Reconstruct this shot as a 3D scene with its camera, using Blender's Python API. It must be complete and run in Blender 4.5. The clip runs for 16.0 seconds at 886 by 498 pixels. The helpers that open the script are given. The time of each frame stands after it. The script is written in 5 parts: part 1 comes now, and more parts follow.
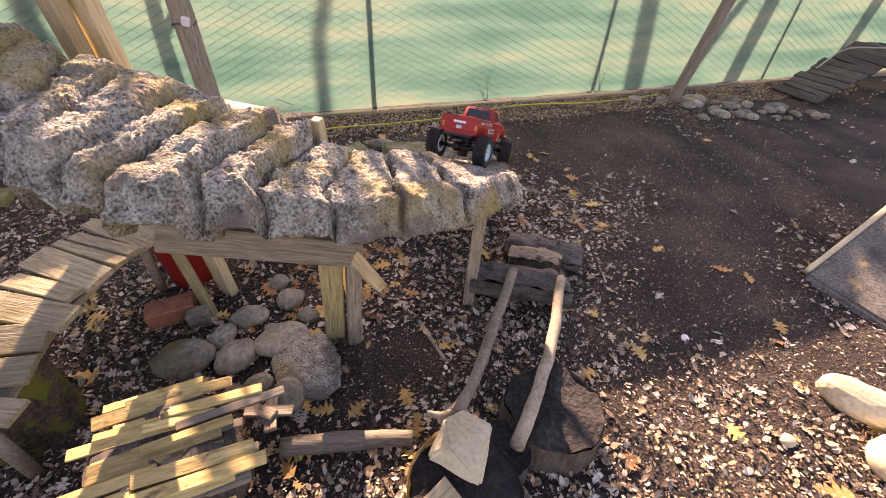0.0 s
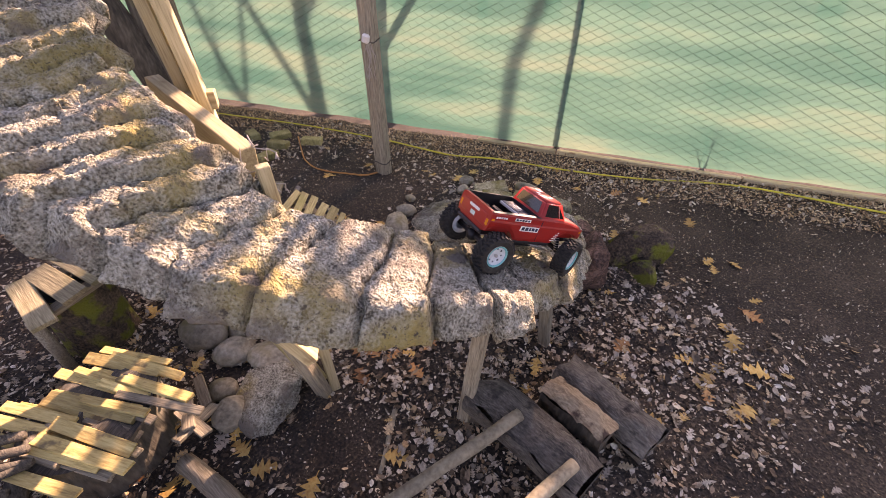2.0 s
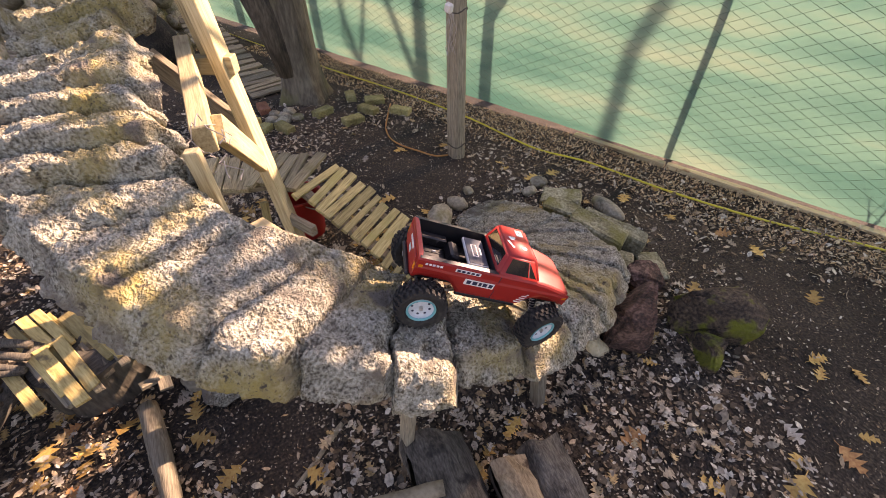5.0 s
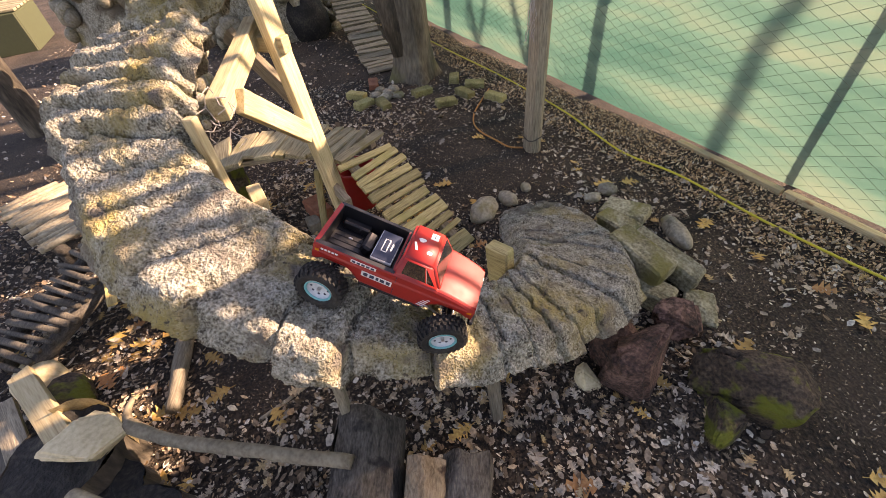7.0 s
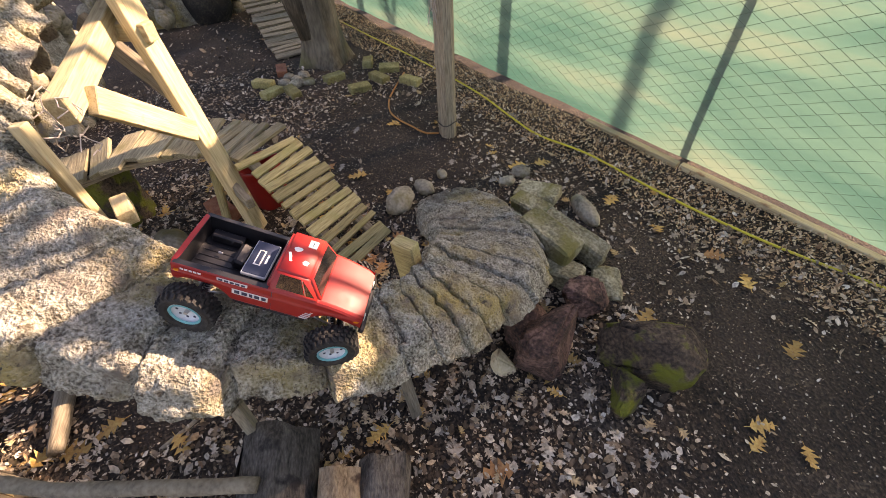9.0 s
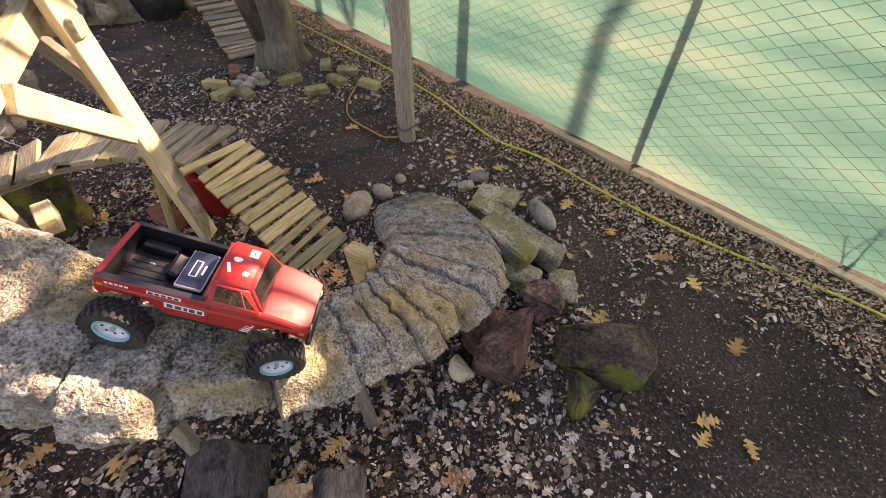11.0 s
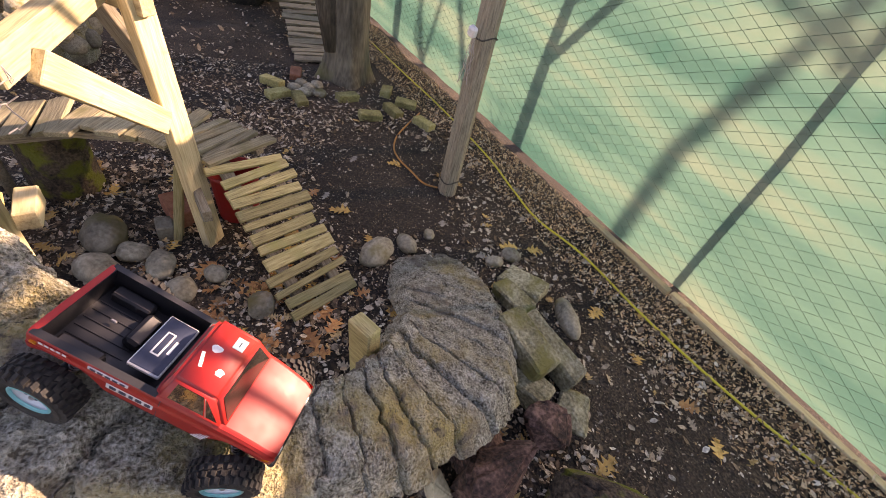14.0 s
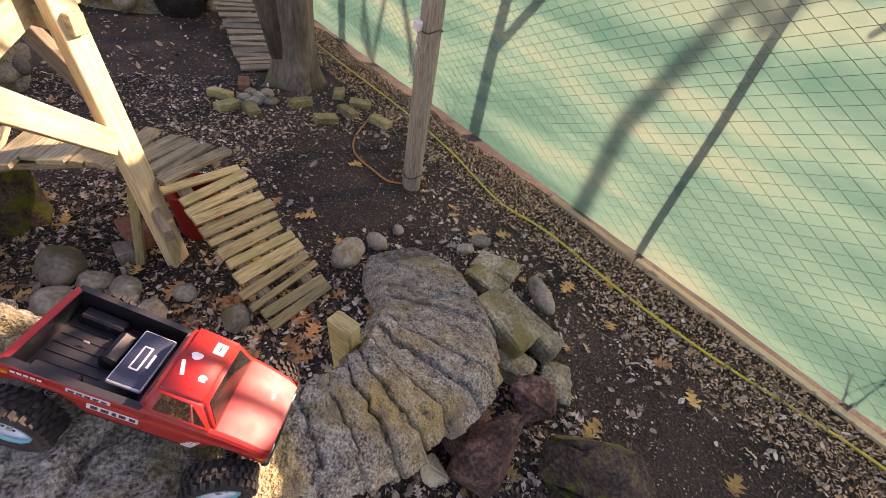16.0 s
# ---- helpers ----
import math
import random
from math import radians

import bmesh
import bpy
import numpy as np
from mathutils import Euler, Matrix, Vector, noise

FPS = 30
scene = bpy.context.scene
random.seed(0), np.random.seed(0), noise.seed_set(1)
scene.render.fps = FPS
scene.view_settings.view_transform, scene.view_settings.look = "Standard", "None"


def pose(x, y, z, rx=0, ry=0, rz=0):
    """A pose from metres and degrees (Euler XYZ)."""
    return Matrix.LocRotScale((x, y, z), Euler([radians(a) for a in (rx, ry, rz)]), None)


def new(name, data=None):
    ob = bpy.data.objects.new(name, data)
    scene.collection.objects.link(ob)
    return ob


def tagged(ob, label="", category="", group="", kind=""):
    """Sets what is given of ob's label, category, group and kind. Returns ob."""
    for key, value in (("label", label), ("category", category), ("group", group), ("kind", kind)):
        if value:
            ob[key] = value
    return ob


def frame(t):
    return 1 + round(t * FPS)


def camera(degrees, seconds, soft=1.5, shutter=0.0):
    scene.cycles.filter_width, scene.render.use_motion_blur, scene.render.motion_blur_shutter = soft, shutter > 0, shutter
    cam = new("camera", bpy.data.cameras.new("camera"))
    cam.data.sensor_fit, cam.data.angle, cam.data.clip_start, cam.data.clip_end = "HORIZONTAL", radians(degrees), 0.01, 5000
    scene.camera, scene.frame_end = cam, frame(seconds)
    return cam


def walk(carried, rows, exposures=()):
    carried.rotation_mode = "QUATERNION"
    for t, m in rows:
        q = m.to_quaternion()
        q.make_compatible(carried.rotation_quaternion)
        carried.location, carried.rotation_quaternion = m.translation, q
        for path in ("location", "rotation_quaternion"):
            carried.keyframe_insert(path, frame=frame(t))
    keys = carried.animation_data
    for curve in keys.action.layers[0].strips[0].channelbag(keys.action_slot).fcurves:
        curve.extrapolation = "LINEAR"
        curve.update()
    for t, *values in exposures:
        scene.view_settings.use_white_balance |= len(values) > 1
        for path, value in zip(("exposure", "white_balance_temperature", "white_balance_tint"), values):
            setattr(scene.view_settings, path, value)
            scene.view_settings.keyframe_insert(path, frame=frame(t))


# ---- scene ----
cam = camera(93.3, 16.0, soft=0.85)
METRES, EYE, TILT, LEAN, TURN = 2.773, 1.5, 0.0, 0.0, 0.0
ROWS = [
    (0.0, 0.0, 0.0, 0.0, 1.6, -39.31, -1.96),
    (0.5, 0.0735, 0.0405, -0.0012, 15.5, -37.58, -2.76),
    (1.0, 0.1478, 0.0945, 0.0032, 23.54, -37.75, -1.68),
    (1.5, 0.1741, 0.1776, 0.0032, 29.06, -37.98, -0.66),
    (2.0, 0.2177, 0.2484, 0.0032, 38.5, -38.04, 0.15),
    (2.5, 0.2389, 0.295, 0.0035, 44.36, -38.92, 0.13),
    (3.0, 0.231, 0.306, 0.0009, 43.24, -39.93, -0.2),
    (3.5, 0.2355, 0.3165, 0.0007, 44.85, -39.7, 0.3),
    (6.0, 0.2932, 0.5752, -0.0042, 75.19, -42.33, 2.92),
    (6.5, 0.3151, 0.6207, -0.0002, 81.65, -41.82, 4.41),
    (7.0, 0.3112, 0.6223, -0.0044, 79.7, -42.98, 4.79),
    (7.5, 0.3092, 0.633, -0.0045, 77.54, -43.9, 4.69),
    (8.0, 0.3034, 0.6566, -0.0049, 77.01, -44.88, 4.36),
    (8.5, 0.3011, 0.6728, -0.0069, 74.42, -45.73, 4.01),
    (9.0, 0.302, 0.6772, -0.0078, 71.17, -45.82, 2.81),
    (9.5, 0.302, 0.6728, -0.0072, 69.5, -45.56, 1.71),
    (10.0, 0.3022, 0.6738, -0.0076, 67.92, -45.39, 0.91),
    (12.5, 0.2836, 0.7194, -0.0139, 66.5, -46.03, -2.17),
    (13.0, 0.2463, 0.6997, -0.0115, 68.84, -44.79, -6.69),
    (13.5, 0.2109, 0.6786, -0.0128, 74.97, -43.09, -11.29),
    (14.0, 0.2027, 0.6937, -0.0081, 79.09, -42.17, -11.18),
    (14.5, 0.1973, 0.7002, -0.0096, 81.95, -42.66, -8.27),
    (15.0, 0.2003, 0.6912, -0.0095, 85.49, -43.6, -5.74),
    (15.5, 0.2071, 0.6886, -0.008, 81.06, -42.44, -8.32),
    (16.0, 0.2173, 0.6939, -0.0075, 71.83, -41.34, -8.74),
]
# stops, kelvin and tint of the clip's own exposure, second by second
EXPOSURES = [(0.0, 2.22, 8400, 48), (3.5, 2.10, 8400, 49), (6.0, 2.04, 8400, 36), (10.0, 2.17, 8400, 36), (12.5, 2.40, 8400, 45), (14.0, 2.09, 8400, 41), (16.0, 2.15, 8400, 46)]
walk(cam, [(t, pose(0, 0, EYE, TILT, LEAN, TURN) @ pose(METRES * x, METRES * y, METRES * z, 90 + pitch, roll, yaw)) for t, x, y, z, yaw, pitch, roll in ROWS], exposures=EXPOSURES)


# ---- world, sun, exposure ----
SUN_FROM = Vector((-0.16, 1.0, 0.0)).normalized()
SUN_ELEV = radians(28.0)
world = bpy.data.worlds.new("sky")
scene.world = world
world.use_nodes = True
wn = world.node_tree.nodes
sky = wn.new("ShaderNodeTexSky")
sky.sky_type = "NISHITA"
sky.sun_disc = False
sky.sun_elevation = SUN_ELEV
sky.sun_rotation = math.atan2(SUN_FROM.x, SUN_FROM.y)
sky.altitude = 200
world.node_tree.links.new(sky.outputs[0], wn["Background"].inputs[0])
wn["Background"].inputs[1].default_value = 0.088
sun = new("sun", bpy.data.lights.new("sun", "SUN"))
sun.data.energy = 4.0
sun.data.angle = radians(0.5)
sun.data.color = (1.0, 0.88, 0.70)
sun_way = -(SUN_FROM * math.cos(SUN_ELEV) + Vector((0, 0, math.sin(SUN_ELEV))))
sun.matrix_world = Matrix.Translation((0, 8, 8)) @ sun_way.to_track_quat("-Z", "Y").to_matrix().to_4x4()


# ---- materials ----
def material(name, stops, scale=8.0, stretch=(1, 1, 1), rough=0.85, bump=0.3, fine=60.0, mix=0.5,
             metal=0.0, vary=0.0, island=False, detail=6.0, blotch=None, coat=0.0, bump_dist=0.01, tight=0.36, earth=(0.97, 1.0, 0.92)):
    """stops: colours from dark to light, spread by noise at two scales; vary: random brightness by piece;
    blotch: (colour, scale, low, high) laid over by a third noise."""
    m = bpy.data.materials.new(name)
    m.use_nodes = True
    n, l = m.node_tree.nodes, m.node_tree.links
    b = n["Principled BSDF"]
    b.inputs["Metallic"].default_value = metal
    b.inputs["Coat Weight"].default_value = coat
    co = n.new("ShaderNodeTexCoord")
    mp = n.new("ShaderNodeMapping")
    mp.inputs["Scale"].default_value = stretch
    src = co.outputs["Object"]
    if vary or island:
        info = n.new("ShaderNodeNewGeometry" if island else "ShaderNodeObjectInfo")
        rnd = info.outputs["Random Per Island" if island else "Random"]
        mul = n.new("ShaderNodeMath")
        mul.operation = "MULTIPLY"
        mul.inputs[1].default_value = 37.0
        l.new(rnd, mul.inputs[0])
        add = n.new("ShaderNodeVectorMath")
        add.operation = "ADD"
        l.new(src, add.inputs[0])
        l.new(mul.outputs[0], add.inputs[1])
        src = add.outputs[0]
    l.new(src, mp.inputs[0])
    big, small = n.new("ShaderNodeTexNoise"), n.new("ShaderNodeTexNoise")
    big.inputs["Scale"].default_value, big.inputs["Detail"].default_value = scale, detail
    small.inputs["Scale"].default_value, small.inputs["Detail"].default_value = fine, 4.0
    l.new(mp.outputs[0], big.inputs["Vector"])
    l.new(mp.outputs[0], small.inputs["Vector"])
    mx = n.new("ShaderNodeMix")
    mx.inputs[0].default_value = mix
    l.new(big.outputs[0], mx.inputs[2])
    l.new(small.outputs[0], mx.inputs[3])
    ramp = n.new("ShaderNodeValToRGB")
    els = ramp.color_ramp.elements
    while len(els) < len(stops):
        els.new(0.5)
    for i, c in enumerate(stops):
        els[i].position = 0.5 - tight / 2 + tight * i / max(1, len(stops) - 1)
        els[i].color = (*(q * k for q, k in zip(c, earth)), 1)
    l.new(mx.outputs[0], ramp.inputs[0])
    col = ramp.outputs[0]
    for shade, size, low, high in ([blotch] if isinstance(blotch, tuple) else blotch or []):
        bn = n.new("ShaderNodeTexNoise")
        bn.inputs["Scale"].default_value, bn.inputs["Detail"].default_value = size, 5.0
        l.new(src, bn.inputs["Vector"])
        rg = n.new("ShaderNodeMapRange")
        rg.inputs[1].default_value, rg.inputs[2].default_value = low, high
        l.new(bn.outputs[0], rg.inputs[0])
        bx = n.new("ShaderNodeMix")
        bx.data_type = "RGBA"
        l.new(rg.outputs[0], bx.inputs[0])
        l.new(col, bx.inputs[6])
        bx.inputs[7].default_value = (*shade, 1)
        col = bx.outputs[2]
    if vary:
        rv = n.new("ShaderNodeMapRange")
        rv.inputs[3].default_value, rv.inputs[4].default_value = 1 - vary, 1 + vary
        l.new(rnd, rv.inputs[0])
        hs = n.new("ShaderNodeHueSaturation")
        l.new(rv.outputs[0], hs.inputs["Value"])
        l.new(col, hs.inputs["Color"])
        col = hs.outputs[0]
    l.new(col, b.inputs["Base Color"])
    rr = n.new("ShaderNodeMapRange")
    rr.inputs[3].default_value, rr.inputs[4].default_value = max(0.02, rough - 0.1), min(1, rough + 0.1)
    l.new(small.outputs[0], rr.inputs[0])
    l.new(rr.outputs[0], b.inputs["Roughness"])
    if bump:
        bp = n.new("ShaderNodeBump")
        bp.inputs["Strength"].default_value, bp.inputs["Distance"].default_value = bump, bump_dist
        l.new(mx.outputs[0], bp.inputs["Height"])
        l.new(bp.outputs[0], b.inputs["Normal"])
    return m


def island_colours(name, stops, rough=0.8, translucent=False):
    """One colour for each loose piece of the mesh, with a fine mottling."""
    m = bpy.data.materials.new(name)
    m.use_nodes = True
    n, l = m.node_tree.nodes, m.node_tree.links
    b = n["Principled BSDF"]
    b.inputs["Roughness"].default_value = rough
    geo = n.new("ShaderNodeNewGeometry")
    ramp = n.new("ShaderNodeValToRGB")
    els = ramp.color_ramp.elements
    while len(els) < len(stops):
        els.new(0.5)
    for i, c in enumerate(stops):
        els[i].position = i / (len(stops) - 1)
        els[i].color = (c[0] * 0.98, c[1], c[2] * 0.92, 1)
    l.new(geo.outputs["Random Per Island"], ramp.inputs[0])
    co = n.new("ShaderNodeTexCoord")
    nz = n.new("ShaderNodeTexNoise")
    nz.inputs["Scale"].default_value = 90.0
    l.new(co.outputs["Object"], nz.inputs["Vector"])
    rg = n.new("ShaderNodeMapRange")
    rg.inputs[1].default_value, rg.inputs[2].default_value = 0.3, 0.7
    rg.inputs[3].default_value, rg.inputs[4].default_value = 0.6, 1.3
    l.new(nz.outputs[0], rg.inputs[0])
    hs = n.new("ShaderNodeHueSaturation")
    l.new(ramp.outputs[0], hs.inputs["Color"])
    l.new(rg.outputs[0], hs.inputs["Value"])
    l.new(hs.outputs[0], b.inputs["Base Color"])
    return m


def plain(name, colour, rough=0.5, metal=0.0, coat=0.0, bump=0.0):
    return material(name, [tuple(c * 0.85 for c in colour), tuple(min(1, c * 1.12) for c in colour)], scale=30, fine=150,
                    rough=rough, metal=metal, bump=bump, coat=coat, earth=(1, 1, 1))


DIRT = material("dirt", [(0.007, 0.005, 0.004), (0.036, 0.026, 0.019), (0.12, 0.088, 0.066)], scale=2.2, fine=95, mix=0.6, tight=0.28,
                rough=0.95, bump=0.9, blotch=((0.070, 0.051, 0.037), 0.9, 0.55, 0.75), bump_dist=0.03)
# The finest dark specks put the shade of small pits into the colour.
CONCRETE = material("rough_concrete", [(0.08, 0.07, 0.053), (0.27, 0.255, 0.21), (0.43, 0.41, 0.355), (0.61, 0.585, 0.52)], scale=26, fine=140, mix=0.6, tight=0.25,
                    rough=0.95, bump=1.0, blotch=[((0.40, 0.315, 0.09), 4.5, 0.50, 0.70), ((0.19, 0.17, 0.135), 9, 0.55, 0.68), ((0.12, 0.10, 0.065), 150, 0.585, 0.70), ((0.10, 0.085, 0.055), 48, 0.63, 0.70)], bump_dist=0.03)
COBBLE = material("cobble_stone", [(0.10, 0.085, 0.06), (0.26, 0.23, 0.18), (0.42, 0.38, 0.315)], scale=9, fine=60, rough=0.8, vary=0.35, bump=0.6, blotch=((0.16, 0.14, 0.05), 6, 0.55, 0.7))
PALE_STONE = material("pale_sandstone", [(0.42, 0.34, 0.21), (0.62, 0.52, 0.35), (0.74, 0.64, 0.46)], scale=7, fine=70, rough=0.85, bump=0.35)
MOSS_STONE = material("mossy_limestone", [(0.10, 0.09, 0.055), (0.26, 0.235, 0.155), (0.45, 0.42, 0.31)], scale=9, fine=80, rough=0.92, tight=0.26,
                      vary=0.2, bump=0.9, bump_dist=0.02, blotch=((0.17, 0.16, 0.05), 6, 0.50, 0.64))
MOSS_BRICK = material("mossy_yellow_brick", [(0.13, 0.11, 0.05), (0.27, 0.24, 0.10), (0.42, 0.38, 0.20)], scale=12, fine=80, rough=0.92, vary=0.3, bump=0.5)
LAVA = material("red_lava_rock", [(0.025, 0.016, 0.013), (0.105, 0.056, 0.045), (0.25, 0.145, 0.12)], scale=14, tight=0.24, fine=80, rough=0.95, vary=0.2, bump=0.9, bump_dist=0.02)
MOSS_ROCK = material("mossy_dark_rock", [(0.02, 0.014, 0.010), (0.080, 0.056, 0.040), (0.17, 0.125, 0.09)], scale=9, fine=90, rough=0.97, tight=0.26,
                     bump=1.0, blotch=[((0.125, 0.14, 0.014), 11, 0.48, 0.58)], bump_dist=0.03)
WOOD = material("weathered_plank", [(0.16, 0.125, 0.06), (0.38, 0.315, 0.155), (0.55, 0.47, 0.265)], scale=5, stretch=(1.5, 22, 22), fine=14,
                rough=0.85, vary=0.3, bump=0.4, blotch=((0.30, 0.29, 0.10), 6, 0.55, 0.75))
DECK_WOOD = material("silvered_deck_plank", [(0.12, 0.10, 0.065), (0.30, 0.255, 0.165), (0.47, 0.41, 0.28)], scale=5, stretch=(1.5, 22, 22), fine=14,
                     rough=0.88, vary=0.3, bump=0.5, blotch=((0.16, 0.15, 0.06), 6, 0.55, 0.75))
GREY_WOOD = material("grey_weathered_wood", [(0.10, 0.085, 0.065), (0.25, 0.21, 0.16), (0.38, 0.33, 0.26)], scale=5, stretch=(1.5, 22, 22), fine=14,
                     rough=0.9, vary=0.25, bump=0.5)
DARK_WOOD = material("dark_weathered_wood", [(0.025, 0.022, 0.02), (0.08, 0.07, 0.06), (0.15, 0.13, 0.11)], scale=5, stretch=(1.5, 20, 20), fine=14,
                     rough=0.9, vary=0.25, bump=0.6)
LUMBER = material("pale_pine_lumber", [(0.30, 0.22, 0.12), (0.50, 0.40, 0.24), (0.60, 0.50, 0.33)], scale=4, stretch=(1.2, 18, 18), fine=12,
                  rough=0.75, vary=0.15, bump=0.2, blotch=((0.25, 0.15, 0.07), 9, 0.66, 0.74))
BARK = material("dark_bark", [(0.022, 0.018, 0.014), (0.08, 0.065, 0.05), (0.17, 0.14, 0.11)], scale=14, stretch=(1, 1, 0.25), fine=60,
                rough=0.95, bump=1.0, bump_dist=0.02)
LOG_DARK = material("weathered_log_bark", [(0.02, 0.018, 0.016), (0.075, 0.066, 0.058), (0.14, 0.125, 0.11), (0.22, 0.20, 0.175)], scale=13, stretch=(0.8, 2.4, 2.4), fine=70,
                    rough=0.92, vary=0.15, bump=0.9, bump_dist=0.015, blotch=((0.03, 0.026, 0.022), 12, 0.58, 0.66))
STUMP_SIDE = material("weathered_stump_side", [(0.035, 0.03, 0.024), (0.11, 0.095, 0.075), (0.20, 0.175, 0.14)], scale=6, stretch=(1, 1, 0.35), fine=60,
                      rough=0.92, bump=0.9, bump_dist=0.02, blotch=((0.05, 0.055, 0.015), 5, 0.58, 0.70))
THIN_PINE = material("yellow_pine_offcut", [(0.26, 0.17, 0.06), (0.50, 0.37, 0.15), (0.64, 0.51, 0.25)], scale=6, stretch=(1.2, 10, 10), fine=20,
                     rough=0.8, vary=0.35, bump=0.35, blotch=((0.16, 0.12, 0.06), 14, 0.60, 0.70))
STUMP_TOP_CAVE_SHADE = material("charred_stump_and_cave_shade", [(0.006, 0.006, 0.006), (0.020, 0.019, 0.018), (0.06, 0.054, 0.046)], scale=8, fine=60, rough=0.9, bump=1.0, bump_dist=0.025, tight=0.28)
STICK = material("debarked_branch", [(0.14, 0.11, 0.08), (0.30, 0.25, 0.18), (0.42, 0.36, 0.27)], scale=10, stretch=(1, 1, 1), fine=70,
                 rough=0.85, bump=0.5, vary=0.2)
SPLIT = material("split_log_face", [(0.13, 0.09, 0.055), (0.32, 0.24, 0.165), (0.46, 0.36, 0.255)], scale=11, stretch=(0.9, 2.6, 2.6), fine=60, rough=0.88, bump=0.8,
                 blotch=((0.07, 0.045, 0.03), 10, 0.60, 0.66), bump_dist=0.015)
STEEL = plain("galvanized_steel", (0.32, 0.33, 0.33), rough=0.5, metal=0.8)
WIRE = plain("green_coated_wire", (0.05, 0.13, 0.10), rough=0.6)
HOSE = plain("yellow_rubber_hose", (0.62, 0.55, 0.05), rough=0.55)
CORD = plain("orange_cord", (0.45, 0.20, 0.05), rough=0.6)
TWINE = plain("frayed_twine", (0.42, 0.38, 0.33), rough=0.95)
WHITE = plain("white_plastic", (0.75, 0.74, 0.70), rough=0.5)
RED_PAINT = plain("faded_red_plastic", (0.35, 0.02, 0.015), rough=0.5)
BRICK_RED = material("red_brick", [(0.20, 0.07, 0.04), (0.32, 0.12, 0.07), (0.40, 0.18, 0.11)], scale=20, fine=90, rough=0.9, vary=0.2, bump=0.4)
GREY_CONC = material("smooth_concrete", [(0.08, 0.075, 0.065), (0.17, 0.16, 0.145), (0.29, 0.275, 0.25)], scale=5, fine=90, rough=0.92, bump=0.7, tight=0.26,
                     blotch=[((0.06, 0.055, 0.045), 4, 0.56, 0.68), ((0.40, 0.30, 0.12), 7, 0.64, 0.72)])
LITTER = island_colours("dry_leaf_litter", [(0.030, 0.021, 0.014), (0.12, 0.083, 0.054), (0.27, 0.195, 0.135), (0.40, 0.33, 0.265), (0.70, 0.64, 0.56), (0.36, 0.23, 0.12), (0.54, 0.47, 0.395), (0.035, 0.025, 0.018), (0.15, 0.10, 0.065), (0.026, 0.019, 0.014)])
SMALL_LEAF = island_colours("shrivelled_leaf", [(0.16, 0.11, 0.07), (0.36, 0.29, 0.22), (0.56, 0.49, 0.41), (0.48, 0.31, 0.12), (0.62, 0.55, 0.47), (0.30, 0.24, 0.19)])
# Real chips, toned paler to stand in for sunlight on the fence strip.
CHIPS = island_colours("wood_chips", [(0.26, 0.15, 0.085), (0.46, 0.30, 0.17), (0.60, 0.42, 0.26), (0.74, 0.60, 0.42)])
LEAF = material("fallen_oak_leaf", [(0.34, 0.16, 0.04), (0.55, 0.33, 0.10), (0.68, 0.48, 0.18)], scale=16, fine=90, rough=0.7, vary=0.4, bump=0.3)
LEAF_BROWN = material("brown_oak_leaf", [(0.24, 0.09, 0.035), (0.42, 0.19, 0.07), (0.55, 0.31, 0.13)], scale=16, fine=90, rough=0.7, vary=0.4, bump=0.3)
LEAF_GREY = material("bleached_oak_leaf", [(0.22, 0.18, 0.15), (0.36, 0.31, 0.27), (0.48, 0.43, 0.38)], scale=16, fine=90, rough=0.75, vary=0.3, bump=0.3)


def screen_material():
    m = bpy.data.materials.new("green_windscreen_fabric")
    m.use_nodes = True
    n, l = m.node_tree.nodes, m.node_tree.links
    b = n["Principled BSDF"]
    b.inputs["Roughness"].default_value = 0.85
    co = n.new("ShaderNodeTexCoord")
    mp = n.new("ShaderNodeMapping")
    mp.inputs["Scale"].default_value = (0.25, 0.6, 2.2)
    l.new(co.outputs["Object"], mp.inputs[0])
    nz = n.new("ShaderNodeTexNoise")
    nz.inputs["Scale"].default_value, nz.inputs["Detail"].default_value = 2.2, 7
    l.new(mp.outputs[0], nz.inputs["Vector"])
    ramp = n.new("ShaderNodeValToRGB")
    ramp.color_ramp.elements[0].position, ramp.color_ramp.elements[0].color = 0.36, (0.038, 0.118, 0.096, 1)
    ramp.color_ramp.elements[1].position, ramp.color_ramp.elements[1].color = 0.66, (0.150, 0.216, 0.160, 1)
    mid = ramp.color_ramp.elements.new(0.5)
    mid.color = (0.078, 0.175, 0.138, 1)
    l.new(nz.outputs[0], ramp.inputs[0])
    l.new(ramp.outputs[0], b.inputs["Base Color"])
    tr = n.new("ShaderNodeBsdfTranslucent")
    l.new(ramp.outputs[0], tr.inputs["Color"])
    mixer = n.new("ShaderNodeMixShader")
    mixer.inputs[0].default_value = 0.6
    l.new(b.outputs[0], mixer.inputs[1])
    l.new(tr.outputs[0], mixer.inputs[2])
    holes = n.new("ShaderNodeBsdfTransparent")
    weave = n.new("ShaderNodeMixShader")
    weave.inputs[0].default_value = 0.07
    l.new(mixer.outputs[0], weave.inputs[1])
    l.new(holes.outputs[0], weave.inputs[2])
    l.new(weave.outputs[0], n["Material Output"].inputs[0])
    return m


SCREEN = screen_material()


# ---- mesh helpers ----
def obj(name, bm, mat, parent=None, label="", smooth=False):
    me = bpy.data.meshes.new(name)
    bm.to_mesh(me)
    bm.free()
    if smooth:
        me.polygons.foreach_set("use_smooth", [True] * len(me.polygons))
    me.materials.append(mat)
    ob = new(name, me)
    if parent is not None:
        ob.parent = parent
    if label:
        ob["label"] = label
    return ob


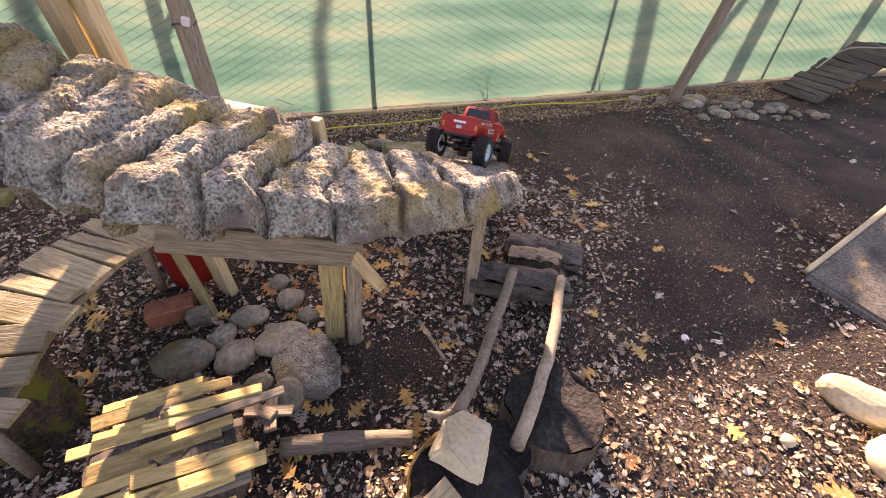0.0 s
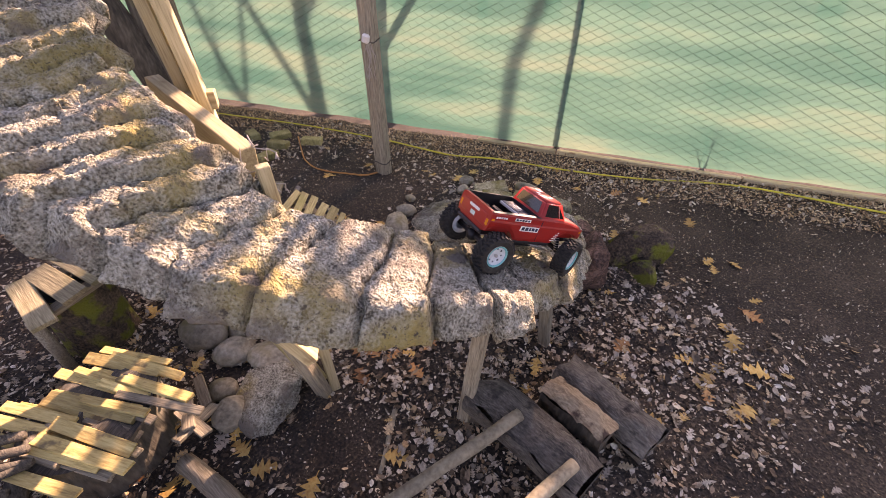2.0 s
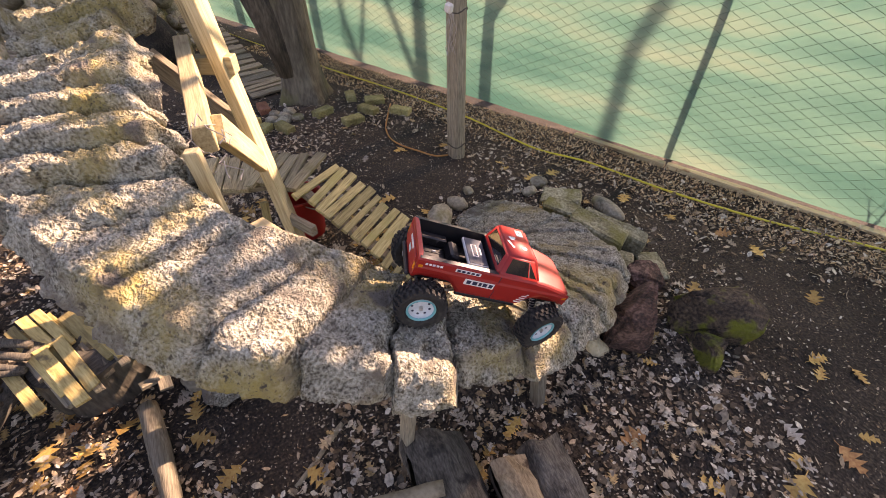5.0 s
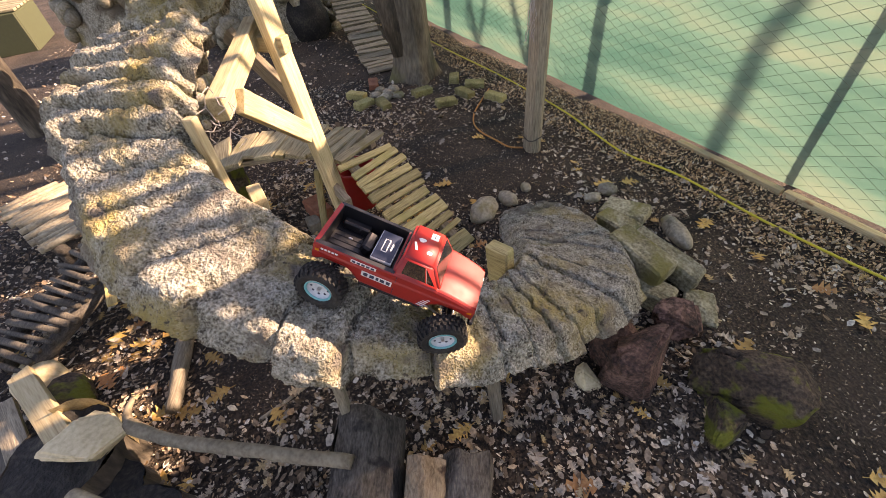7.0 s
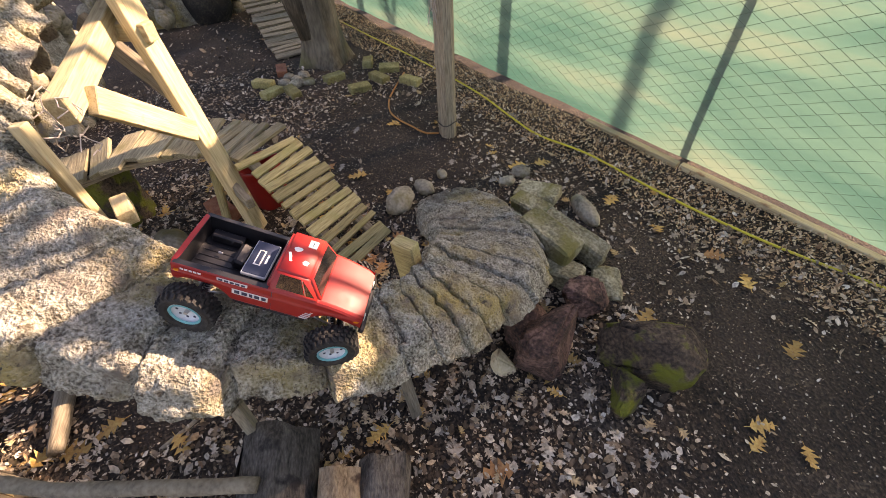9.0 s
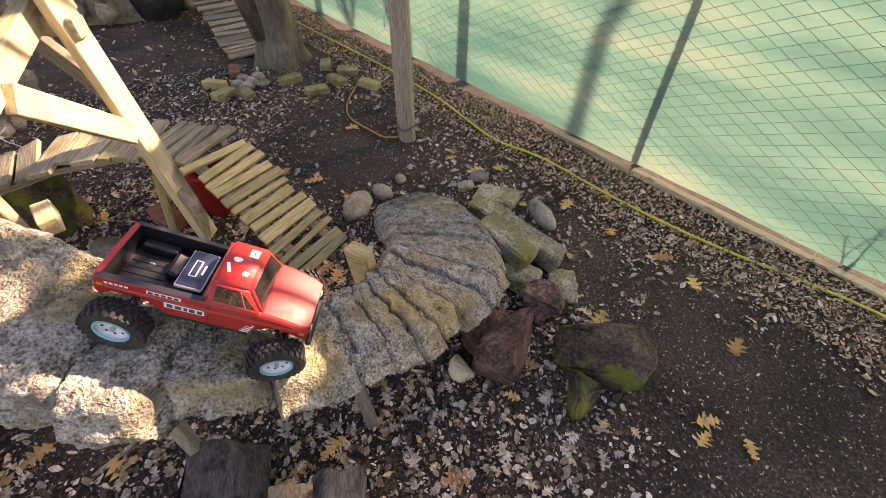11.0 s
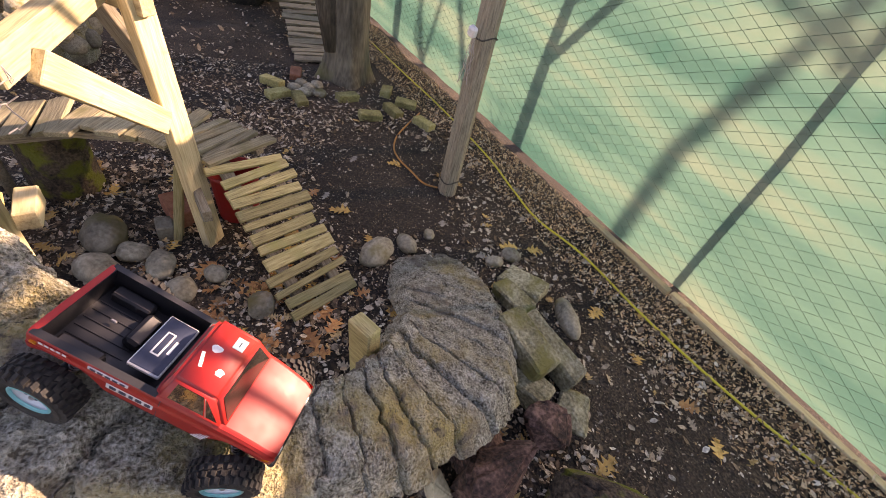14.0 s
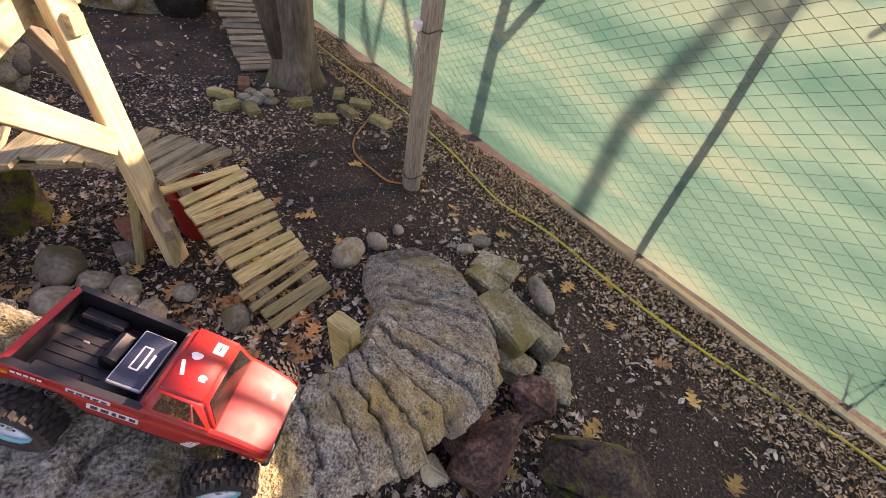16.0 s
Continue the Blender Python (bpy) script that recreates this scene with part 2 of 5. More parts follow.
def part(name, bm, mat, parent, label="", smooth=False, m=None):
    ob = obj(name, bm, mat, parent, label, smooth)
    if m is not None:
        ob.matrix_basis = m
    return ob


def thing(name, label, category, m=None, group=""):
    e = new(name)
    e.empty_display_size = 0.05
    if m is not None:
        e.matrix_basis = m
    return tagged(e, label, category, group)


def box(sx, sy, sz, bevel=0.003, jitter=0.0, rnd=random, cuts=0):
    """A bevelled block centred on x and y, standing on z = 0."""
    bm = bmesh.new()
    bmesh.ops.create_cube(bm, size=1.0)
    if cuts:
        bmesh.ops.subdivide_edges(bm, edges=[e for e in bm.edges if abs((e.verts[0].co - e.verts[1].co).x) > 0.5], cuts=cuts)
    for v in bm.verts:
        v.co = Vector((v.co.x * sx, v.co.y * sy, (v.co.z + 0.5) * sz))
        if jitter:
            v.co += Vector([rnd.uniform(-jitter, jitter) for _ in range(3)])
    if bevel:
        bmesh.ops.bevel(bm, geom=list(bm.edges), offset=bevel, segments=1, affect="EDGES")
    return bm


def tube(points, radii, sides=8, caps=True):
    bm = bmesh.new()
    pts = [Vector(p) for p in points]
    rings = []
    for i, p in enumerate(pts):
        d = (pts[min(i + 1, len(pts) - 1)] - pts[max(i - 1, 0)]).normalized()
        a = d.cross(Vector((0.13, 0.31, 0.94))).normalized()
        b = d.cross(a)
        r = float(radii[i] if isinstance(radii, (list, tuple)) else radii)
        rings.append([bm.verts.new(p + r * (a * math.cos(k * math.tau / sides) + b * math.sin(k * math.tau / sides))) for k in range(sides)])
    for r0, r1 in zip(rings, rings[1:]):
        for k in range(sides):
            bm.faces.new((r0[k], r0[(k + 1) % sides], r1[(k + 1) % sides], r1[k]))
    if caps:
        bm.faces.new(rings[0])
        bm.faces.new(rings[-1][::-1])
    bmesh.ops.recalc_face_normals(bm, faces=bm.faces)
    return bm


def smooth_path(points, steps=8):
    """Catmull-Rom through the points."""
    p = [Vector(q) for q in points]
    p = [2 * p[0] - p[1]] + p + [2 * p[-1] - p[-2]]
    out = []
    for i in range(1, len(p) - 2):
        for k in range(steps):
            t = k / steps
            out.append(0.5 * (2 * p[i] + (p[i + 1] - p[i - 1]) * t + (2 * p[i - 1] - 5 * p[i] + 4 * p[i + 1] - p[i + 2]) * t * t
                              + (3 * p[i] - p[i - 1] - 3 * p[i + 1] + p[i + 2]) * t ** 3))
    return out + [p[-2]]


def boulder(size, seed, rough=0.18, sub=3, flat=0.0, freq=1.6):
    """A stone about its middle, size = full lengths; flat: how far facets are cut."""
    bm = bmesh.new()
    bmesh.ops.create_icosphere(bm, subdivisions=sub, radius=0.5)
    r = random.Random(seed)
    off = Vector((r.uniform(0, 50), r.uniform(0, 50), r.uniform(0, 50)))
    cuts = []
    for _ in range(9):
        cuts.append((Vector([r.gauss(0, 1) for _ in range(3)]).normalized(), r.uniform(0.33, 0.46) if flat < 0.9 else r.uniform(0.25, 0.40)))
    for v in bm.verts:
        p = v.co.copy()
        d = 1 + rough * (noise.noise(p * freq * 2 + off) + 0.5 * noise.noise(p * freq * 5 + off) + 0.2 * noise.noise(p * freq * 14 + off))
        p *= d
        if flat:
            for nrm, h in cuts:
                over = p.dot(nrm) - h
                if over > 0:
                    p -= nrm * over * flat
        v.co = Vector((p.x * size[0], p.y * size[1], p.z * size[2]))
    return bm


def between(a, b, spin=0.0):
    """The pose whose x axis runs from a to b, at their middle, its z axis as upright as it can be."""
    a, b = Vector(a), Vector(b)
    x = (b - a).normalized()
    up = Vector((0, 0, 1)) if abs(x.z) < 0.95 else Vector((0, 1, 0))
    y = up.cross(x).normalized()
    z = x.cross(y)
    m = Matrix((x, y, z)).transposed().to_4x4()
    return Matrix.Translation((a + b) / 2) @ m @ Matrix.Rotation(radians(spin), 4, "X")


def beam(name, a, b, w, h, mat, parent, spin=0.0, label="", bevel=0.003, jitter=0.0015):
    """A sawn timber from a to b, its axis through its middle."""
    n = (Vector(b) - Vector(a)).length
    bm = box(n, w, h, bevel, jitter, random)
    bmesh.ops.translate(bm, verts=bm.verts, vec=(0, 0, -h / 2))
    return part(name, bm, mat, parent, label, m=between(a, b, spin))


def fence_y(x):
    return 3.96 + 0.325 * x


# ---- ground ----
def ground_z(x, y):
    p = Vector((x, y, 0.0))
    near = max(0.0, 1 - max(0, math.hypot(x, y - 2) - 6) / 6)
    return near * (0.022 * noise.noise(p * 1.3) + 0.008 * noise.noise(p * 6.0)) + 0.02 * near


def spread(lo, hi, step, far):
    a = list(np.arange(lo, hi + 1e-6, step))
    s, d = [], step
    while hi + (s[-1] if s else 0) < far:
        d *= 1.35
        s.append((s[-1] if s else 0) + d)
    return [lo - q for q in reversed(s)] + a + [hi + q for q in s]


def build_ground():
    xs, ys = spread(-5.0, 4.5, 0.06, 400), spread(-1.2, 5.6, 0.06, 400)
    nx = len(xs)
    verts = [(x, y, ground_z(x, y)) for y in ys for x in xs]
    faces = [(j * nx + i, j * nx + i + 1, (j + 1) * nx + i + 1, (j + 1) * nx + i) for j in range(len(ys) - 1) for i in range(nx - 1)]
    me = bpy.data.meshes.new("ground")
    me.from_pydata(verts, [], faces)
    me.polygons.foreach_set("use_smooth", [True] * len(faces))
    me.materials.append(DIRT)
    return tagged(new("ground", me), "dark bare soil with scattered dry leaf litter", "ground", kind="structure")


build_ground()


def scatter_bits(name, count, place, size, mat, seed, label, category, curl=0.35, lift=0.004):
    """Small curled flakes lying on the soil, one mesh."""
    r = random.Random(seed)
    verts, faces = [], []
    for _ in range(count):
        spot = place(r)
        if spot is None:
            continue
        x, y = spot
        s = r.uniform(*size) * (0.6 + 0.8 * r.random() ** 2)
        w = s * r.uniform(0.3, 0.75)
        a, tx, ty = r.uniform(0, math.tau), r.gauss(0, curl), r.gauss(0, curl)
        ca, sa = math.cos(a), math.sin(a)
        base = len(verts)
        bend = r.uniform(-0.25, 0.35) * s
        z0 = ground_z(x, y) + lift + r.uniform(0, 0.008) + abs(tx) * s * 0.4
        for u, v, k in ((-0.5, 0, 0), (-0.15, -0.5, 1), (0.2, -0.42, 1), (0.5, 0.05, 0), (0.15, 0.5, 1), (-0.2, 0.4, 1), (0, 0, -1)):
            px, py = u * s, v * w
            z = z0 + px * tx + py * ty + bend * (0.5 if k == 0 else 0.25 if k == 1 else 0)
            verts.append((x + px * ca - py * sa, y + px * sa + py * ca, z))
        for k in range(6):
            faces.append((base + k, base + (k + 1) % 6, base + 6))
    me = bpy.data.meshes.new(name)
    me.from_pydata(verts, [], faces)
    me.materials.append(mat)
    return tagged(new(name, me), label, category, kind="stuff")


def litter_density(x, y):
    d = 0.85 + 1.0 * noise.noise(Vector((x * 1.1, y * 1.1, 3.0))) + 0.5 * noise.noise(Vector((x * 3.5, y * 3.5, 8.0)))
    d -= 0.9 * math.exp(-((x + 1.35) ** 2 + (y - 2.35) ** 2) / 0.09)          # bare soil round the pole
    d -= 0.8 * math.exp(-((x - 1.6) ** 2 / 1.2 + (y - 2.9) ** 2 / 0.6))         # trodden soil before the fence
    d -= 0.7 * math.exp(-((x + 0.15) ** 2 + (y - 1.05) ** 2) / 0.03)
    d += 0.5 * math.exp(-((x - 0.25) ** 2 / 0.35 + (y - 2.2) ** 2 / 1.4))
    d -= 0.60 / (1 + math.exp(-(x - 0.85) / 0.12))                              # bare trodden soil beyond the track
    d -= 0.45 / (1 + math.exp((x + 0.95) / 0.15)) / (1 + math.exp(-(y - 1.7) / 0.15))
    d -= 0.42 * math.exp(-((x - 0.45) ** 2 / 0.5 + (y - 3.25) ** 2 / 0.14))      # trodden soil beside the hose
    d += 0.25 * noise.noise(Vector((x * 7, y * 7, 1.0)))
    return d


def anywhere(x0, x1, y0, y1):
    def place(r):
        x, y = r.uniform(x0, x1), r.uniform(y0, y1)
        if y > fence_y(x) - 0.12 or r.random() > litter_density(x, y):
            return None
        return x, y
    return place


scatter_bits("leaf_litter", 112000, anywhere(-3.2, 2.8, -0.8, 4.6), (0.007, 0.030), LITTER, 5, "crumbled pale dry leaf fragments on dark soil", "leaf litter")
scatter_bits("leaf_litter", 46000, anywhere(-6.5, 5.5, -2.5, 5.5), (0.012, 0.04), LITTER, 6, "crumbled dry leaf fragments scattered on soil", "leaf litter")


def open_soil(r):
    x, y = r.uniform(-2.4, 2.8), r.uniform(0.3, 4.3)
    return None if y > fence_y(x) - 0.1 else (x, y)


scatter_bits("soil_crumbs", 60000, open_soil, (0.004, 0.011), LITTER, 11, "fine crumbs of soil, bark and leaf", "soil crumbs", curl=0.6, lift=0.002)


def strip(r):
    x = r.uniform(-5, 4.8)
    return x, fence_y(x) - 0.03 - 0.46 * r.random() ** 1.2


def lit_yard(r):
    return r.gauss(1.5, 0.75), r.gauss(0.1, 0.45)


scatter_bits("wood_chips", 30000, strip, (0.007, 0.022), CHIPS, 7, "brown wood chips along the fence kerb", "wood chips", curl=0.5)
scatter_bits("wood_chips", 12000, lit_yard, (0.008, 0.026), CHIPS, 8, "sunlit brown wood chips and leaf bits", "wood chips", curl=0.5)


def oak_leaf(seed, length=0.12):
    """A lobed, slightly cupped leaf with its stalk, lying along x."""
    r = random.Random(seed)
    half, lobes = [], 4
    for i in range(lobes * 2 + 1):
        u = i / (lobes * 2)
        wide = 0.36 * math.sin(math.pi * min(1, 0.12 + 0.85 * u)) ** 0.8
        w = wide * (1.0 if i % 2 else 0.28) * r.uniform(0.8, 1.2)
        half.append((u * 0.86 + (0.07 if i % 2 else 0), w))
    outline = [(0, 0.012)] + half + [(1.0, 0.0)] + [(u, -w * r.uniform(0.85, 1.15)) for u, w in reversed(half)] + [(0, -0.012)]
    bm = bmesh.new()
    cup, arch = r.uniform(0.1, 0.5), r.uniform(-0.3, 0.25)

    def at(u, v):
        return Vector(((u - 0.5) * length, v * length, length * (cup * v * v * 1.6 + arch * (u - 0.5) ** 2 + 0.05 + 0.03 * math.sin(9 * u + seed))))
    spine = [bm.verts.new(at(k / 10, 0)) for k in range(11)]
    rim = [bm.verts.new(at(u, v)) for u, v in outline]
    n = len(rim)
    for i in range(n - 1):
        (u0, _), (u1, _) = outline[i], outline[i + 1]
        a, b = spine[round(max(0, min(1, u0)) * 10)], spine[round(max(0, min(1, u1)) * 10)]
        if a is b:
            bm.faces.new((rim[i], rim[i + 1], a))
        else:
            bm.faces.new((rim[i], rim[i + 1], b, a))
    st = [bm.verts.new(at(-0.22, 0.012)), bm.verts.new(at(-0.22, -0.012))]
    bm.faces.new((rim[0], rim[-1], st[1], st[0]))
    return bm


def build_leaves():
    r = random.Random(21)
    kinds = []
    for k in range(9):
        mat = (LEAF, LEAF_BROWN, LEAF_GREY)[k % 3]
        ob = obj("oak_leaf", oak_leaf(100 + k), mat, smooth=True)
        tagged(ob, ("yellow-tan fallen oak leaf lying on soil", "rusty brown fallen oak leaf lying on soil", "bleached grey fallen oak leaf on soil")[k % 3],
               "leaf", "fallen oak leaves")
        kinds.append(ob)
    spots = []
    while len(spots) < 185:
        x, y = r.uniform(-1.9, 2.4), r.uniform(0.1, 3.5)
        if y > fence_y(x) - 0.3 or r.random() > 0.25 + litter_density(x, y) * 0.5:
            continue
        spots.append((x, y))
    spots += [(r.gauss(-0.62, 0.22), r.gauss(1.62, 0.24)) for _ in range(60)]
    spots += [(r.gauss(0.75, 0.12), r.gauss(2.75, 0.25)) for _ in range(9)]
    spots += [(r.uniform(-0.85, 0.0), r.uniform(-0.1, 0.85)) for _ in range(40)]
    for i, (x, y) in enumerate(spots):
        rusty = math.hypot(x + 0.62, y - 1.62) < 0.5
        k = r.choice((0, 1, 1, 3, 4, 7) if rusty else (0, 0, 3, 3, 6, 6, 0, 2, 5, 8, 1))
        s = r.uniform(0.55, 1.05) * (0.7 if k % 3 == 2 else 1.0)
        m = pose(x, y, ground_z(x, y) + 0.004, r.gauss(0, 9), r.gauss(0, 9), r.uniform(0, 360)) @ Matrix.Scale(s, 4)
        ob = kinds[k].copy()
        scene.collection.objects.link(ob)
        ob.matrix_basis = m
    for k, ob in enumerate(kinds):
        ob.matrix_basis = pose(-0.5 + 0.22 * k, 0.35 + 0.05 * (k % 3), ground_z(-0.5 + 0.22 * k, 0.35) + 0.006, 0, 0, 47 * k)


build_leaves()


def small_leaves():
    """Shrivelled little oak leaves among the litter, one mesh."""
    r = random.Random(57)
    shapes = []
    for k in range(8):
        bm = oak_leaf(200 + k)
        bm.verts.index_update()
        shapes.append(([v.co.copy() for v in bm.verts], [[v.index for v in f.verts] for f in bm.faces]))
        bm.free()
    verts, faces = [], []
    made = 0
    while made < 1500:
        x, y = r.uniform(-2.4, 2.4), r.uniform(-0.1, 3.7)
        if y > fence_y(x) - 0.3 or r.random() > litter_density(x, y):
            continue
        m = pose(x, y, ground_z(x, y) + 0.008, r.gauss(0, 20), r.gauss(0, 20), r.uniform(0, 360)) @ Matrix.Scale(r.uniform(0.22, 0.55), 4)
        vs, fs = shapes[made % 8]
        base = len(verts)
        verts += [m @ v for v in vs]
        faces += [[base + q for q in f] for f in fs]
        made += 1
    me = bpy.data.meshes.new("small_leaves")
    me.from_pydata(verts, [], faces)
    me.materials.append(SMALL_LEAF)
    tagged(new("small_leaves", me), "shrivelled little bleached and tan oak leaves on soil", "leaf litter", kind="stuff")


small_leaves()


# ---- fence: kerb, steel posts, chain link, windscreen ----
FENCE_DIR = Vector((1, 0.325, 0)).normalized()
FENCE_TURN = math.degrees(math.atan(0.325))


def along(x, off=0.0, z=0.0):
    """A point of the fence line; off is towards the yard."""
    return Vector((x, fence_y(x), z)) + Vector((FENCE_DIR.y, -FENCE_DIR.x, 0)) * off


def build_kerb():
    r = random.Random(3)
    e = thing("fence_kerb", "long weathered timber edging boards under the fence", "kerb")
    e["kind"] = "structure"
    x = -8.0
    while x < 8.0:
        n = r.uniform(1.15, 1.5)
        if x < -0.66 < x + n + 0.3:
            n = -0.66 - x
        a, b = along(x, 0.006 + r.uniform(-0.008, 0.008), -0.002), along(x + n, 0.006 + r.uniform(-0.008, 0.008), -0.002)
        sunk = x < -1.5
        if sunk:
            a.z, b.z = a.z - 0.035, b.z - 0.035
        # Sunlight is put into the colour: pale boards in the lit stretch, darker beyond.
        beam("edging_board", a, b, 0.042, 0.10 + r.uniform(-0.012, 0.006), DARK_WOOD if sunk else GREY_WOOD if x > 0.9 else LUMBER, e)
        x += n + 0.01


build_kerb()


def bulge(x, z):
    """How far the slack fabric stands off the wire."""
    return 0.016 + 0.014 * noise.noise(Vector((x * 0.9, z * 0.8, 1.0))) + 0.008 * noise.noise(Vector((x * 3, z * 2, 5.0)))


def hem(x):
    """The height of the fabric's lower edge, just above the boards."""
    return 0.050 + 0.014 * noise.noise(Vector((x * 3, 2, 0)))


def build_screen():
    bm = bmesh.new()
    nx, nz, top = 640, 40, 1.70
    grid = []
    for i in range(nx + 1):
        x = -8.0 + 16.0 * i / nx
        low = hem(x)
        grid.append([bm.verts.new(along(x, -bulge(x, low + (top - low) * k / nz) - 0.030, low + (top - low) * k / nz)) for k in range(nz + 1)])
    for i in range(nx):
        for k in range(nz):
            bm.faces.new((grid[i][k], grid[i + 1][k], grid[i + 1][k + 1], grid[i][k + 1]))
    return tagged(obj("windscreen", bm, SCREEN, smooth=True), "translucent green windscreen fabric hung behind the chain-link fence", "windscreen", kind="structure")


build_screen()


def build_chain_link():
    e = thing("chain_link_fence", "green coated chain-link fence on steel posts", "fence")
    e["kind"] = "structure"
    pitch, rad, top = 0.057, 0.0014, 1.67
    verts, faces = [], []
    n = int(13.0 / pitch)
    rows = int(top / (pitch / 2))
    yard = Vector((FENCE_DIR.y, -FENCE_DIR.x, 0))
    for i in range(n):
        x0 = -6.3 + i * pitch
        base = len(verts)
        for k in range(rows + 1):
            side = 1 if (k + i) % 2 else -1
            x = x0 + side * pitch * 0.5
            c = Vector((x, fence_y(x0) + 0.325 * side * pitch * 0.5, 0.09 + k * pitch / 2)) + yard * (0.004 * noise.noise(Vector((x * 2, k * 0.2, 0))) + 0.0015 * side)
            for d in (FENCE_DIR * rad * 1.3, yard * rad * 1.3 + Vector((0, 0, rad)), -FENCE_DIR * rad * 1.3):
                verts.append(tuple(c + d))
        for k in range(rows):
            a, b = base + 3 * k, base + 3 * k + 3
            for q in range(3):
                faces.append((a + q, a + (q + 1) % 3, b + (q + 1) % 3, b + q))
    me = bpy.data.meshes.new("wire_mesh")
    me.from_pydata(verts, [], faces)
    me.materials.append(WIRE)
    ob = new("wire_mesh", me)
    ob.parent = e
    for x in (-7.2, -5.0, -2.85, -0.66, 1.52, 3.70, 5.9):
        p = along(x, -0.13)
        pts = [p + Vector((0, 0, 0.0)), p + Vector((0.0, 0.0, 0.25)), p + Vector((0.01, 0, 0.9)), p + Vector((0.0, 0, 1.71))]
        part("post", tube(pts, 0.021, 10), STEEL, e, "galvanized steel fence post", smooth=True)
    part("top_rail", tube([along(-8, -0.17, 1.69), along(8, -0.17, 1.69)], 0.02, 8), STEEL, e, smooth=True)


build_chain_link()


# ---- bare trees behind the fence and in the yard ----
def grow(bm_list, start, way, length, radius, r, depth, spread_by=0.5):
    pts, rad = [Vector(start)], [radius]
    d = Vector(way).normalized()
    n = 6
    for k in range(n):
        d = (d + Vector((r.gauss(0, 0.09), r.gauss(0, 0.09), r.gauss(0.03, 0.05)))).normalized()
        pts.append(pts[-1] + d * length / n)
        rad.append(radius * (1 - 0.6 * (k + 1) / n))
    bm_list.append((pts, rad))
    if depth:
        for _ in range(r.choice((2, 3, 3))):
            k = r.randint(2, n)
            side = Vector((r.gauss(0, 1), r.gauss(0, 1), 0.35)).normalized()
            grow(bm_list, pts[k], (d + side * spread_by * 1.4), length * r.uniform(0.5, 0.75), rad[k] * r.uniform(0.5, 0.75), r, depth - 1, spread_by)


def bare_tree(x, y, height, radius, seed, label, mat=None, depth=3, lean=(0, 0)):
    r = random.Random(seed)
    limbs = []
    grow(limbs, (0, 0, -0.05), (lean[0], lean[1], 1), height, radius, r, depth)
    e = thing("bare_tree", label, "tree", pose(x, y, ground_z(x, y)), "bare trees")
    pts, rad = limbs[0]
    rad[0] *= 1.35
    part("trunk", tube(pts, rad, 12), mat or BARK, e, smooth=True)
    crown = bmesh.new()
    for pts, rad in limbs[1:]:
        b = tube(pts, rad, 5, caps=False)
        me = bpy.data.meshes.new("limb_tmp")
        b.to_mesh(me)
        b.free()
        crown.from_mesh(me)
        bpy.data.meshes.remove(me)
    part("crown", crown, mat or BARK, e, "bare leafless branches", smooth=True)
    return e


for i, (x, y, h, rr, ln, dp) in enumerate([(-3.6, 9.5, 7.5, 0.13, 0.05, 2), (0.75, 12.0, 8.0, 0.16, -0.03, 1), (2.4, 9.5, 7.5, 0.14, 0.03, 2), (3.9, 8.6, 6.5, 0.12, 0.0, 2), (-4.9, 6.4, 6.0, 0.10, 0.1, 2),
                                           (-6.5, 5.2, 6.0, 0.13, 0.0, 2)]):
    bare_tree(x, y, h, rr, 40 + i, "bare leafless tree standing behind the fence", lean=(ln, 0.0), depth=dp)


for i, (x, y, h) in enumerate([(0.22, 4.95, 0.55), (0.48, 5.02, 0.50), (-2.55, 4.2, 0.55), (1.45, 5.6, 0.75)]):
    e = bare_tree(x, y, h, 0.022, 70 + i, "bare twiggy shrub behind the fence", depth=4)
    e.name = "bare_shrub"
    tagged(e, category="shrub", group="bare shrubs")


def forked_tree(x, y):
    """A tall trunk that forks into many upright stems."""
    r = random.Random(64)
    e = thing("bare_tree", "tall bare tree forking into upright stems behind the fence", "tree", pose(x, y, 0), "bare trees")
    part("trunk", tube([(-0.46, 0, -0.05), (-0.44, 0, 1.8), (-0.42, 0, 3.9), (-0.36, 0, 4.9), (-0.12, 0, 5.5), (0, 0, 5.8)], [0.085, 0.075, 0.065, 0.06, 0.05, 0.045], 12), BARK, e, smooth=True)
    for k in range(4):
        dx = -0.95 + 1.9 * k / 3 + r.uniform(-0.07, 0.07)
        dy = r.uniform(-0.35, 0.35)
        rad = r.choice((0.022, 0.028))
        pts = [(0, 0, 5.35 + 0.2 * r.random()), (dx * 0.6, dy * 0.6, 5.72), (dx * 0.95, dy, 6.0), (dx + r.gauss(0, 0.06), dy, 6.4), (dx * 1.06 + r.gauss(0, 0.08), dy, 7.0), (dx * 1.2 + r.gauss(0, 0.15), dy, 8.4)]
        part("stem", tube(smooth_path(pts, 5), [float(q) for q in np.linspace(rad * 1.2, rad * 0.7, 26)], 8), BARK, e, smooth=True)
        for _ in range(2):
            t = r.uniform(5.8, 6.8)
            a = Vector((dx * (1 + 0.05 * (t - 5.8)), dy, t))
            part("twig", tube([a, a + Vector((r.gauss(0, 0.18), r.gauss(0, 0.1), 0.3)), a + Vector((r.gauss(0, 0.35), r.gauss(0, 0.2), 0.75))], [rad * 0.5, rad * 0.4, rad * 0.25], 6), BARK, e, smooth=True)


forked_tree(-1.97, 11.5)


